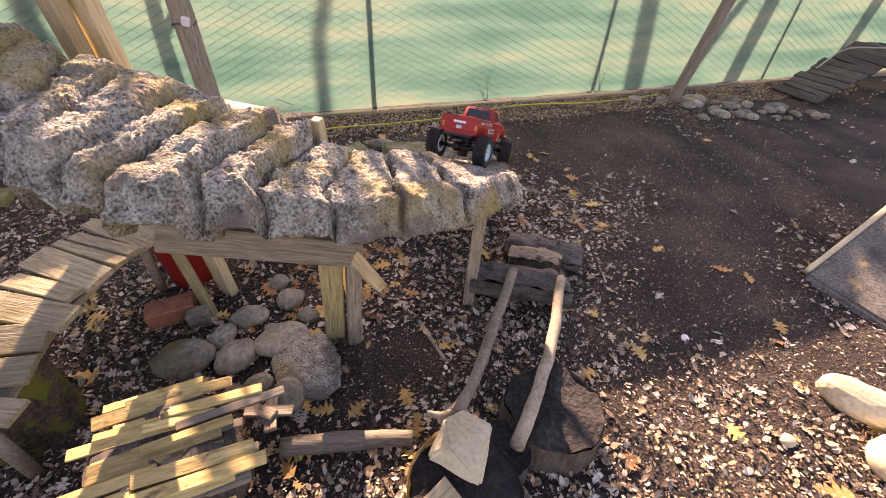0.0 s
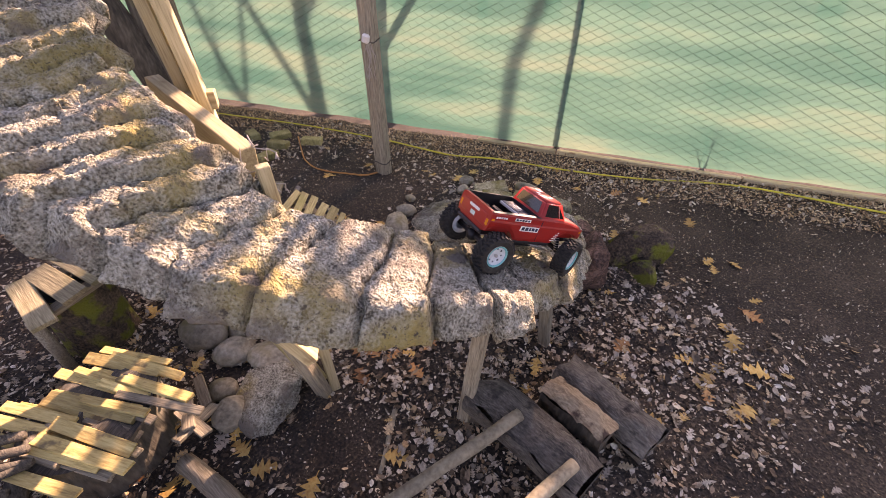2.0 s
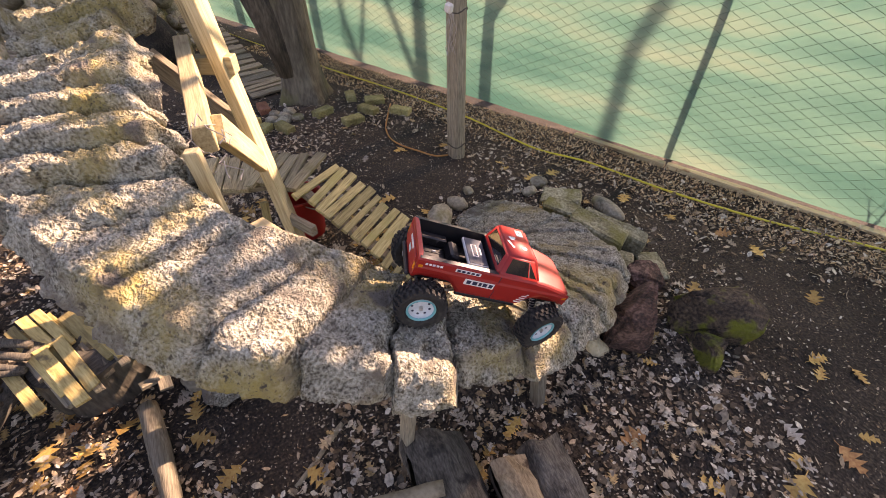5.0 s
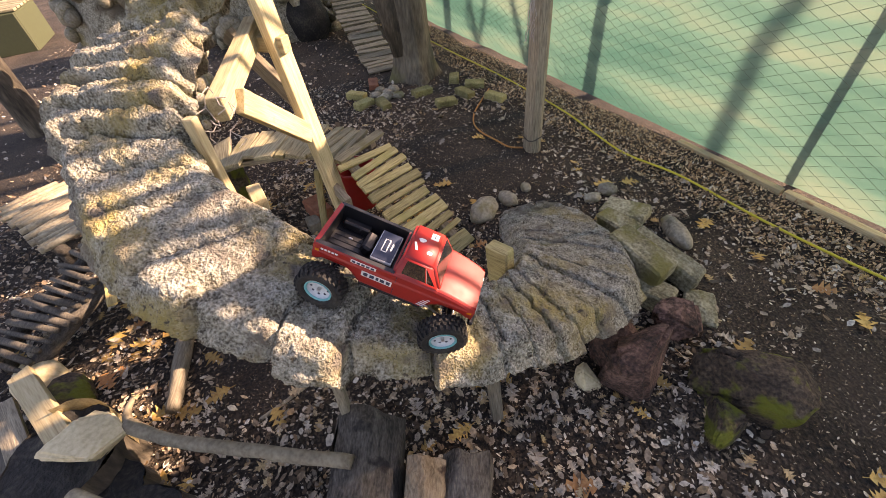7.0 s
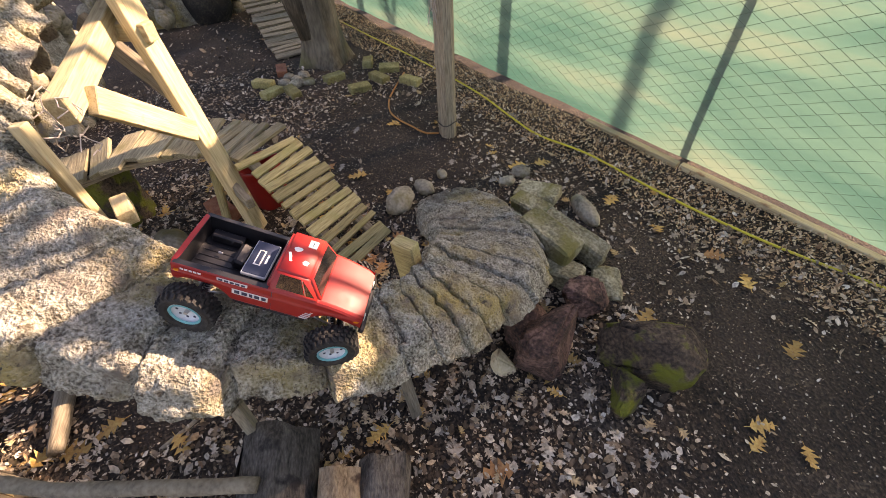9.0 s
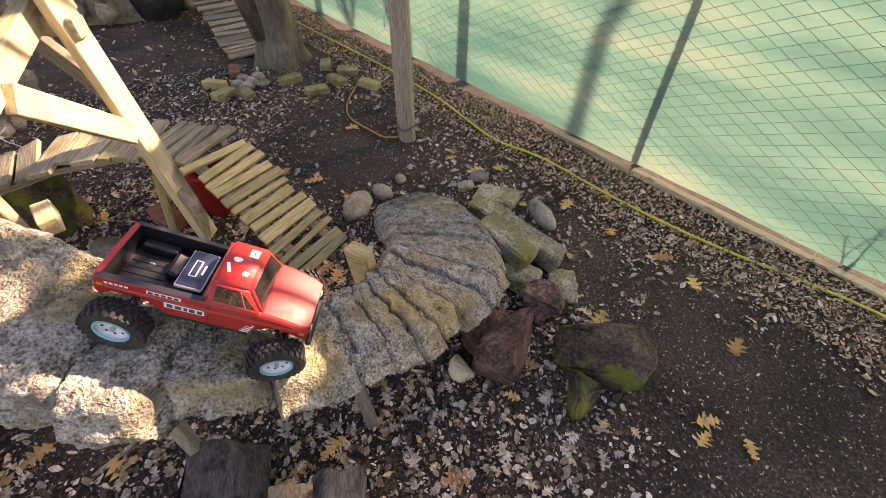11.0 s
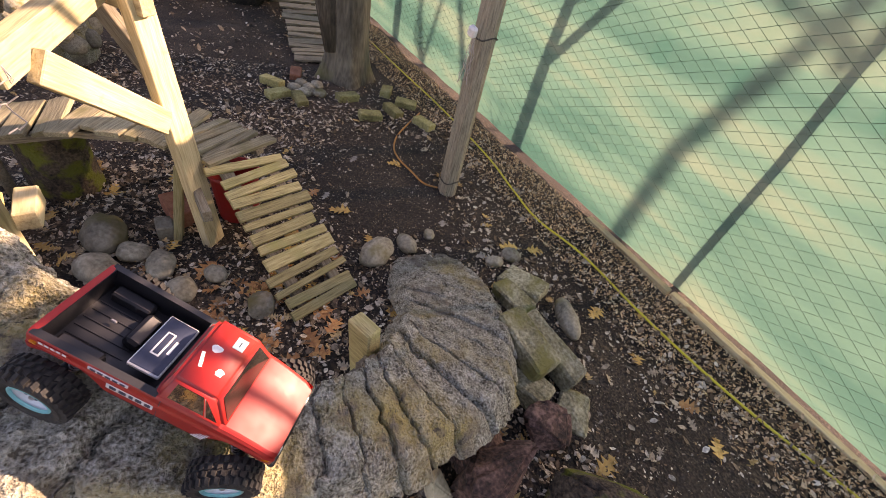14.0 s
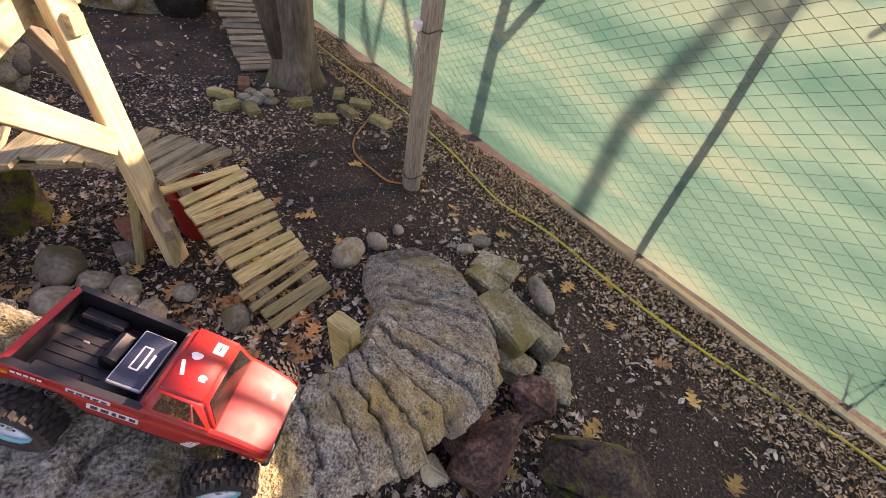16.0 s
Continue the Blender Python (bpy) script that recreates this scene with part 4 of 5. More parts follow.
slab_stone(-0.31, 2.70, 0.11, (0.27, 0.12, 0.095), 24, (3, 10), MOSS_STONE, "rough limestone block leaning on the track edge", 1)
slab_stone(-0.31, 2.83, 0.05, (0.34, 0.11, 0.10), 24, (2, 7), MOSS_STONE, "long yellow-grey limestone block", 2)
slab_stone(-0.16, 2.70, 0.01, (0.17, 0.12, 0.09), 34, (0, 0), MOSS_STONE, "small squared limestone block at the base", 3)
slab_stone(-0.72, 2.88, 0.01, (0.22, 0.14, 0.06), 40, (4, -5), MOSS_STONE, "flat moss-stained limestone slab", 4)
slab_stone(-0.06, 2.86, 0.01, (0.18, 0.12, 0.045), -30, (4, 5), MOSS_STONE, "flat pale limestone slab on soil", 5)
slab_stone(-0.62, 2.78, 0.005, (0.20, 0.10, 0.09), 30, (0, 5), MOSS_STONE, "mossy limestone block sunk in soil", 6)
stone(-0.50, 3.03, (0.25, 0.10, 0.09), -5, 360, COBBLE, "long rounded grey stone lying on soil", rough=0.1)

# cobbles heaped by the far pole
r = random.Random(90)
for i in range(44):
    x, y = r.gauss(2.85, 0.42), r.gauss(4.22, 0.17)
    y = min(y, fence_y(x) - 0.25)
    s = r.uniform(0.09, 0.17)
    stone(x, y, (s, s * r.uniform(0.6, 0.9), s * 0.5), r.uniform(0, 180), 400 + i, COBBLE, "rounded pale river cobble in a loose heap", group="heap of river cobbles", sub=2)


def brick(x, y, turn, mat, label, i, size=(0.17, 0.085, 0.06), tilt=(0, 0)):
    ob = obj("brick", box(*size, 0.006, 0.003, random.Random(i)), mat)
    ob.matrix_basis = pose(x, y, ground_z(x, y) - 0.008, tilt[0], tilt[1], turn)
    return tagged(ob, label, "brick", "loose bricks round the tree")


for i, (x, y, t, red) in enumerate([(-2.82, 1.50, 60, 0), (-2.62, 1.56, 130, 0), (-2.55, 1.72, 20, 0), (-3.02, 1.66, 0, 1), (-2.66, 2.06, 115, 0), (-2.40, 2.22, 100, 0),
                                    (-2.52, 2.40, 30, 0), (-2.86, 2.38, 165, 0), (-2.66, 2.52, 75, 0), (-2.36, 2.62, 40, 0)]):
    brick(x, y, t, BRICK_RED if red else MOSS_BRICK, "loose red brick by the tree" if red else "moss-stained yellow brick by the tree", i, tilt=(4 * (i % 3 - 1), 3))
for i in range(7):
    rr = random.Random(500 + i)
    stone(-2.78 + rr.uniform(-0.1, 0.15), 1.75 + rr.uniform(-0.12, 0.12), (0.11, 0.09, 0.07), rr.uniform(0, 180), 500 + i, COBBLE, "small rounded stone in the ring round the tree", group="stones round the tree", sub=2)


# ---- logs, stumps and branches ----
def stump(x, y, radius, height, seed, label, side=BARK, top=STUMP_TOP_CAVE_SHADE, moss=None):
    e = thing("tree_stump", label, "stump", pose(x, y, ground_z(x, y) - 0.03, 0, 0, seed * 31))
    bm = bmesh.new()
    sides, rows = 36, 7
    off = Vector((seed * 3.1, 0, 0))

    def rad(a, k):
        return radius * (1 + 0.10 * noise.noise(Vector((math.cos(a) * 1.4, math.sin(a) * 1.4, seed))) + 0.07 * noise.noise(Vector((math.cos(a) * 5, math.sin(a) * 5, seed + k * 0.3))) + 0.10 * (1 - k / rows) ** 2)
    rings = [[bm.verts.new((rad(math.tau * q / sides, k) * math.cos(math.tau * q / sides), rad(math.tau * q / sides, k) * math.sin(math.tau * q / sides), (height + 0.03) * k / rows))
              for q in range(sides)] for k in range(rows + 1)]
    for r0, r1 in zip(rings, rings[1:]):
        for q in range(sides):
            bm.faces.new((r0[q], r0[(q + 1) % sides], r1[(q + 1) % sides], r1[q]))
    part("side", bm, side, e, smooth=True)
    bm = bmesh.new()
    loops = []
    for f in (0.985, 0.7, 0.4, 0.15):
        loops.append([bm.verts.new((f * rad(math.tau * q / sides, rows) * math.cos(math.tau * q / sides), f * rad(math.tau * q / sides, rows) * math.sin(math.tau * q / sides),
                                    height + 0.03 + 0.034 * noise.noise(Vector((f * math.cos(math.tau * q / sides) * 2, f * math.sin(math.tau * q / sides) * 2, seed))) - 0.004)) for q in range(sides)])
    for r0, r1 in zip(loops, loops[1:]):
        for q in range(sides):
            bm.faces.new((r0[q], r0[(q + 1) % sides], r1[(q + 1) % sides], r1[q]))
    bm.faces.new(loops[-1])
    part("cut_face", bm, top, e, "dark weathered cut face", smooth=True)
    return e


stump(0.10, 0.50, 0.17, 0.17, 1, "dark rotten stump with peeling bark")
stump(0.42, 0.80, 0.17, 0.13, 2, "low dark charred stump on soil")
stump(0.22, 0.66, 0.10, 0.10, 3, "small dark stump between two larger ones")
stump(-0.80, 0.55, 0.20, 0.19, 4, "broad dark split stump carrying thin planks", side=STUMP_SIDE, top=DARK_WOOD)
stump(-1.41, 0.72, 0.13, 0.325, 5, "dark mossy stump under the plank deck", side=MOSS_ROCK)
hull_stone(0.10, 0.60, 0.225, (0.25, 0.21, 0.13), -35, 374, PALE_STONE, "pale angular sandstone resting on a dark stump")


def half_log(a, b, width, thick, roll, label, bark, face):
    """A split log: rounded below, flat split face above."""
    n = (Vector(b) - Vector(a)).length
    e = thing("split_log", label, "log", between(a, b, roll))
    bm = bmesh.new()
    rows, arc = 14, 12
    rings = []
    for k in range(rows + 1):
        x = -n / 2 + n * k / rows
        ring = []
        for q in range(arc + 1):
            t = math.pi * q / arc
            w = 1 + 0.22 * noise.noise(Vector((x * 9, math.cos(t) * 2, math.sin(t) * 2 + n)))
            ring.append(bm.verts.new((x + 0.022 * noise.noise(Vector((math.cos(t) * 2.5, x * 8, n * 7))), math.cos(t) * width / 2 * w, -math.sin(t) * thick * w)))
        rings.append(ring)
    for r0, r1 in zip(rings, rings[1:]):
        for q in range(arc):
            bm.faces.new((r0[q], r0[q + 1], r1[q + 1], r1[q]))
    bm.faces.new(rings[0])
    bm.faces.new(rings[-1][::-1])
    bmesh.ops.recalc_face_normals(bm, faces=bm.faces)
    part("bark_side", bm, bark, e, smooth=False)
    bm = bmesh.new()
    rows2, cols = 20, 8
    vs = [[bm.verts.new((-n / 2 + n * k / rows2 + 0.022 * noise.noise(Vector((1 - 2 * q / cols, -4 + 8 * k / rows2, n * 7))), -width / 2 + width * q / cols, 0.003 + 0.30 * width * (1 - (2 * q / cols - 1) ** 2) * min(1.0, 0.5 + 3.0 * min(k, rows2 - k) / rows2) + 0.016 * noise.noise(Vector((k * 0.35, q * 0.8, n * 9))) - 0.010 * max(0.0, 1 - abs(q - cols * 0.6 - 0.9 * math.sin(k * 0.5))))) for q in range(cols + 1)] for k in range(rows2 + 1)]
    for k in range(rows2):
        for q in range(cols):
            bm.faces.new((vs[k][q], vs[k + 1][q], vs[k + 1][q + 1], vs[k][q + 1]))
    part("split_face", bm, face, e, smooth=True)
    return e


half_log((0.15, 1.50, 0.13), (0.60, 1.43, 0.13), 0.23, 0.09, -28, "dark grey weathered split log on leafy soil", LOG_DARK, LOG_DARK)
half_log((0.34, 1.655, 0.15), (0.59, 1.605, 0.15), 0.12, 0.11, -12, "short split log with a pale cracked face", BARK, SPLIT)
half_log((0.34, 1.78, 0.12), (0.72, 1.68, 0.12), 0.15, 0.10, 10, "dark bark-covered log lying beside split logs", LOG_DARK, LOG_DARK)


def branch(pts, radii, label, mat=STICK, name="branch", sides=10):
    path = smooth_path(pts, 7)
    rad = list(np.interp(np.linspace(0, 1, len(path)), np.linspace(0, 1, len(radii)), radii))
    for k in range(len(path)):
        rad[k] *= 1 + 0.12 * noise.noise(path[k] * 14)
        path[k] += Vector((noise.noise(path[k] * 9), noise.noise(path[k] * 9 + Vector((7, 0, 0))), 0)) * 0.006
    return tagged(obj(name, tube(path, rad, sides), mat, smooth=True), label, "branch")


branch([(0.33, 1.44, 0.215), (0.22, 1.12, 0.20), (0.13, 0.86, 0.20), (0.06, 0.71, 0.225)], [0.022, 0.022, 0.021, 0.024], "debarked branch leaning from log to stump")
branch([(0.06, 0.715, 0.225), (0.02, 0.70, 0.235), (-0.03, 0.705, 0.24)], [0.018, 0.012, 0.008], "short forked end of a debarked branch")
branch([(0.54, 1.40, 0.215), (0.46, 1.10, 0.205), (0.36, 0.84, 0.20), (0.25, 0.62, 0.22)], [0.021, 0.022, 0.023, 0.024], "grey debarked branch leaning from log to stump")
branch([(-0.52, 0.665, 0.04), (-0.30, 0.70, 0.045), (-0.08, 0.72, 0.04)], [0.032, 0.035, 0.026], "broken lichen-grey branch lying on soil", GREY_WOOD)
branch([(-0.10, 1.28, 0.03), (0.03, 1.06, 0.03)], [0.012, 0.008], "thin twig lying on soil", STICK)


# thin planks across the broad stump
def loose_plank(a, b, w, t, mat, label, spin=0.0, group="thin planks on the stump", seed=0):
    n = (Vector(b) - Vector(a)).length
    ob = obj("plank", box(n, w, t, 0.0015, 0.002, random.Random(seed)), mat)
    ob.matrix_basis = between(a, b, spin)
    return tagged(ob, label, "plank", group)


r = random.Random(33)
for k in range(27):
    row, col = divmod(k, 2)
    y = 0.34 + 0.031 * row + r.uniform(-0.014, 0.014)
    x0 = -1.02 + 0.19 * col + r.uniform(-0.07, 0.05)
    n = r.uniform(0.20, 0.36) * (1 - 0.015 * row)
    z = 0.197 + 0.012 * r.random() + 0.012 * ((row + col) % 2)
    old = k % 4 == 3
    loose_plank((x0, y - 0.16 * n, z + 0.006), (x0 + n, y + 0.34 * n * r.uniform(0.7, 1.2), z - r.uniform(0.0, 0.014)), r.uniform(0.022, 0.044), r.choice((0.009, 0.013, 0.018)), GREY_WOOD if old else THIN_PINE,
                "thin grey plank laid across a stump" if old else "thin yellow pine offcut laid across a stump", r.uniform(-16, 16), seed=k)
for k, (a, b) in enumerate([((-0.66, 0.74, 0.12), (-0.50, 0.76, 0.11)), ((-0.74, 0.80, 0.10), (-0.55, 0.73, 0.13)), ((-0.60, 0.84, 0.09), (-0.55, 0.68, 0.12)), ((-0.78, 0.86, 0.08), (-0.62, 0.82, 0.09))]):
    loose_plank(a, b, 0.04, 0.014, GREY_WOOD, "short grey offcut leaning on stones", 10 * k - 12, "grey offcuts", seed=20 + k)


# stick ramps at the sunny side
def stick_ramp(path, width, label, seed, mat, rad=(0.009, 0.015), pitch=0.032):
    e = thing("stick_ramp", label, "stick ramp")
    rr = random.Random(seed)
    a, b = Vector(path[0]), Vector(path[1])
    d = (b - a).normalized()
    side = Vector((-d.y, d.x, 0)).normalized()
    for s in (-0.38, 0.38):
        pts = [a + side * width * s - Vector((0, 0, 0.045)), (a + b) / 2 + side * width * s + Vector((0, 0, -0.04)), b + side * width * s - Vector((0, 0, 0.045))]
        part("stringer", tube(smooth_path(pts, 4), [0.032] * 9, 10), DARK_WOOD, e, "dark round log stringer", smooth=True)
        for end in (pts[0].lerp(pts[2], 0.1), pts[0].lerp(pts[2], 0.9)):
            part("short_post", tube([(end.x, end.y, 0.0), (end.x, end.y, end.z)], 0.026, 8), DARK_WOOD, e, smooth=True)
    n = int((b - a).length / pitch)
    for k in range(n):
        c = a + d * pitch * (k + 0.5)
        w = width * rr.uniform(0.42, 0.6)
        r0 = rr.uniform(*rad)
        up = Vector((0, 0, rr.uniform(-0.004, 0.01)))
        sk = d * rr.uniform(-0.02, 0.02)
        pts = [c - side * w + sk + up, c + up + Vector((0, 0, rr.uniform(-0.004, 0.006))), c + side * w - sk + up]
        part("stick", tube(pts, [r0, r0 * 1.05, r0 * 0.9], 7), mat, e, smooth=True)
    return e


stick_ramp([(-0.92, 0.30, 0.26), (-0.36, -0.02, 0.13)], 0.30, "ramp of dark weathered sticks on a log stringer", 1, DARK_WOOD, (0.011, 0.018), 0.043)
# Sunlight is put into these sticks' colour: paler wood than the first ramp.
stick_ramp([(-1.12, 0.08, 0.24), (-1.72, -0.55, 0.18)], 0.34, "ramp of sticks on a round log, sunlight put into their pale colour", 2, STICK, (0.012, 0.02), 0.045)

# things in the sunny corner by the stump
stone(-0.20, 0.30, (0.26, 0.18, 0.17), 25, 380, MOSS_ROCK, "dark rounded log-like rock in dappled light", rough=0.12)
stone(-0.34, 0.12, (0.22, 0.18, 0.16), 60, 381, PALE_STONE, "pale rounded rock lit by the sun", rough=0.12)
loose_plank((-0.30, 0.14, 0.14), (0.06, 0.50, 0.19), 0.08, 0.03, LUMBER, "split pale board leaning on a stump", 8, "boards by the stump", 41)
loose_plank((-0.20, 0.10, 0.10), (0.14, 0.40, 0.15), 0.07, 0.03, GREY_WOOD, "split grey board leaning on a stump", -6, "boards by the stump", 42)
loose_plank((-0.05, 0.16, 0.05), (0.26, 0.34, 0.08), 0.09, 0.04, DARK_WOOD, "dark board lying by the stump", 0, "boards by the stump", 43)
bark_strip = bmesh.new()
curl = [[bark_strip.verts.new((0.17 * math.cos(a) * 1.02, 0.17 * math.sin(a) * 1.02, z + 0.02 * noise.noise(Vector((a * 3, z * 9, 0))))) for z in (0.02, 0.10, 0.19, 0.235)] for a in np.linspace(2.2, 4.0, 12)]
for c0, c1 in zip(curl, curl[1:]):
    for q in range(3):
        bark_strip.faces.new((c0[q], c0[q + 1], c1[q + 1], c1[q]))
bmesh.ops.solidify(bark_strip, geom=list(bark_strip.faces), thickness=0.012)
bark_ob = obj("bark_strip", bark_strip, LUMBER)
bark_ob.matrix_basis = pose(0.10, 0.50, 0.0, 0, 0, -20)
tagged(bark_ob, "curled tan bark peeling from a stump", "bark")


# short board set upright beside the track, bucket and bricks below the deck
ob = obj("wooden_stake", box(0.09, 0.05, 0.49, 0.006, 0.004, random.Random(4)), WOOD)
ob.matrix_basis = pose(-0.19, 2.065, -0.02, 3, -2, 35)
tagged(ob, "short weathered wooden stake with a mossy edge", "stake")


def bucket(x, y):
    e = thing("bucket", "faded red plastic bucket under the plank ramp", "bucket", pose(x, y, ground_z(x, y) - 0.01))
    body = bmesh.new()
    prof = [(0.0, 0.0), (0.085, 0.0), (0.09, 0.01), (0.108, 0.24), (0.114, 0.245), (0.114, 0.26), (0.105, 0.26), (0.1, 0.24), (0.083, 0.015), (0, 0.012)]
    sides = 28
    rings = [[body.verts.new((p * math.cos(math.tau * q / sides), p * math.sin(math.tau * q / sides), z)) for q in range(sides)] if p else [body.verts.new((0, 0, z))] for p, z in prof]
    for r0, r1 in zip(rings, rings[1:]):
        for q in range(sides):
            f = [r0[q % len(r0)], r0[(q + 1) % len(r0)], r1[(q + 1) % len(r1)], r1[q % len(r1)]]
            f = list(dict.fromkeys(f))
            body.faces.new(f)
    bmesh.ops.recalc_face_normals(body, faces=body.faces)
    part("body", body, RED_PAINT, e, smooth=True)
    arc = [Vector((0.112 * math.cos(a), 0.112 * math.sin(a), 0.24 - 0.10 * math.sin(a))) for a in np.linspace(0, math.pi, 14)]
    part("handle", tube(arc, 0.003, 6), STEEL, e, "thin wire handle", smooth=True)


bucket(-1.24, 1.50)
brick(-1.20, 1.24, 30, BRICK_RED, "dark red brick under the track", 61, (0.19, 0.10, 0.09))
brick(-1.07, 1.22, 20, COBBLE, "pale grey broken block under the track", 62, (0.09, 0.07, 0.08))


# ---- hose and cord ----
hose_pts = [(-6.5, 1.6), (-5.0, 2.05), (-3.6, 2.52), (-2.75, 2.80), (-2.0, 3.03), (-1.55, 3.10), (-1.25, 3.16), (-0.945, 3.33), (-0.47, 3.49), (0.0, 3.69), (0.65, 4.02), (1.5, 4.22), (2.2, 4.52)]
hose = obj("garden_hose", tube(smooth_path([(x, y, ground_z(x, y) + 0.016) for x, y in hose_pts], 8), 0.0065, 8), HOSE, smooth=True)
tagged(hose, "thin yellow hose lying along the fence", "hose")
cord_pts = [(-2.55, 2.62), (-2.35, 2.50), (-2.17, 2.40), (-2.0, 2.36), (-1.86, 2.38), (-1.72, 2.44), (-1.58, 2.50), (-1.53, 2.58)]
cord = obj("power_cord", tube(smooth_path([(x, y, ground_z(x, y) + 0.012) for x, y in cord_pts], 8), 0.006, 7), CORD, smooth=True)
tagged(cord, "thin orange cord curled by the wooden pole", "cord")


# ---- far ramps, rock mound, leaning timber ----
build_plank_way("plank_ramp", "long ramp of spaced grey slats beside the tree", [(-3.35, 1.82, 0.03), (-3.96, 1.70, 0.10), (-5.0, 1.50, 0.34), (-6.2, 1.40, 0.70)], 0.36, 0.10, GREY_WOOD, R, gap=0.35)
build_plank_way("plank_ramp", "dark weathered plank ramp by the fence", [(3.72, 4.66, 0.03), (4.15, 4.82, 0.24), (4.6, 4.98, 0.46)], 0.52, 0.095, DARK_WOOD, R, gap=0.08, thick=0.025)
build_plank_way("plank_deck", "dark weathered plank landing by the fence", [(4.62, 4.98, 0.46), (5.0, 5.0, 0.44), (5.5, 4.98, 0.36)], 0.55, 0.10, DARK_WOOD, R, gap=0.08, thick=0.025)
cable = smooth_path([(4.05, 4.98, 0.25), (4.3, 5.05, 0.44), (4.5, 4.9, 0.5), (4.62, 4.72, 0.52), (4.45, 4.6, 0.42)], 6)
tagged(obj("rope", tube(cable, 0.008, 6), TWINE, smooth=True), "pale rope draped over the dark ramp", "rope")

wedge = bmesh.new()
wv = [wedge.verts.new(p) for p in [(1.94, 1.69, 0.0), (2.18, 1.20, 0.0), (3.1, 1.70, 0.62), (2.86, 2.19, 0.62), (1.94, 1.70, 0.05), (2.18, 1.21, 0.05), (3.1, 1.70, 0.68), (2.86, 2.19, 0.68),
                                   (3.1, 1.70, -0.02), (2.86, 2.19, -0.02)]]
for f in [(4, 5, 6, 7), (0, 4, 7, 9), (0, 9, 8, 1), (1, 8, 6, 5), (0, 1, 5, 4), (8, 9, 7, 6)]:
    wedge.faces.new([wv[k] for k in f])
for k in (3, 2):
    wedge.verts.remove(wv[k])
bmesh.ops.recalc_face_normals(wedge, faces=wedge.faces)
bmesh.ops.bevel(wedge, geom=list(wedge.edges), offset=0.012, segments=2, affect="EDGES")
ramp_thing = thing("concrete_ramp", "grey weathered concrete ramp slab with yellow-stained, sunlit edge", "ramp")
part("slab", wedge, GREY_CONC, ramp_thing)
# Pale band added for the stained edge in sun; the light is in its colour.
beam("lit_edge_band", (1.955, 1.715, 0.045), (2.85, 2.19, 0.668), 0.030, 0.045, PALE_STONE, ramp_thing, label="pale edge band with sunlight and yellow stain in its colour", bevel=0.006, jitter=0.003)


def rock_mound(name, label, centre, radii, height, count, seed, size=(0.12, 0.22), cave=None):
    e = thing(name, label, "rock mound")
    core = bmesh.new()
    bmesh.ops.create_icosphere(core, subdivisions=4, radius=1.0)
    for v in core.verts:
        p = v.co
        wob = 1 + 0.10 * noise.noise(p * 2 + Vector((seed, 0, 0)))
        v.co = Vector((p.x * radii[0] * wob * 0.93, p.y * radii[1] * wob * 0.93, max(-0.1, p.z) * height * wob * 0.95))
    part("core", core, CONCRETE, e, smooth=True, m=pose(centre[0], centre[1], 0))
    rr = random.Random(seed)
    shapes = []
    for k in range(6):
        b = boulder((1, 0.85, 0.7), 600 + seed * 10 + k, 0.16, 2)
        me = bpy.data.meshes.new("mound_stone")
        b.to_mesh(me)
        b.free()
        me.polygons.foreach_set("use_smooth", [True] * len(me.polygons))
        me.materials.append(COBBLE)
        shapes.append(me)
    made = 0
    while made < count:
        a, t = rr.uniform(0, math.tau), rr.uniform(0.0, 1.0)
        el = math.asin(t)
        p = Vector((math.cos(a) * math.cos(el) * radii[0], math.sin(a) * math.cos(el) * radii[1], t * height))
        q = Vector((centre[0], centre[1], 0)) + p
        if cave and (q - Vector(cave[0])).length < cave[1]:
            made += 1
            continue
        ob = new("stone", shapes[made % 6])
        ob.parent = e
        ob.matrix_basis = Matrix.Translation(q) @ pose(0, 0, 0, rr.uniform(0, 360), rr.uniform(0, 360), rr.uniform(0, 360)) @ Matrix.Scale(rr.uniform(*size), 4)
        made += 1
    return e


rock_mound("rock_mound", "mound of cemented round stones with a dark cave mouth", (-5.5, 0.55), (0.75, 0.85), 1.9, 260, 3, (0.14, 0.26), ((-4.75, 0.95, 0.1), 0.32))
rock_mound("rock_pillar", "pillar of stacked cemented round cobbles", (-2.95, -0.05), (0.42, 0.40), 1.6, 150, 4, (0.10, 0.18))
# A solid near-black lump stands in for the shade inside the cave.
cave_shade = obj("cave_mouth_shade", boulder((0.35, 0.5, 0.62), 77, 0.1, 3), STUMP_TOP_CAVE_SHADE, smooth=True)
cave_shade.matrix_basis = pose(-4.90, 1.02, 0.22)
tagged(cave_shade, "solid dark lump for the shade of the mound's cave mouth", "cave mouth")

dark_trunk = thing("dark_trunk", "dark tree trunk in the shade beyond the track", "tree", pose(-3.16, -1.28, 0))
part("trunk", tube(smooth_path([(0, 0, -0.05), (0.0, -0.01, 0.25), (-0.03, -0.03, 1.0), (-0.05, -0.08, 2.4)], 6), [float(q) for q in np.linspace(0.115, 0.08, 19)], 14), BARK, dark_trunk, smooth=True)
crate = thing("storage_box", "olive green storage box far across the yard", "box", pose(-6.6, -3.3, 0, 0, 0, 15))
part("body", box(1.0, 0.7, 0.5, 0.02), plain("olive_plastic", (0.055, 0.065, 0.028), rough=0.7), crate)
for k in range(6):
    part("slat", box(0.12, 0.74, 0.03, 0.005), DECK_WOOD, crate, "pale wooden slat on the lid", m=pose(-0.42 + 0.17 * k, 0, 0.502))


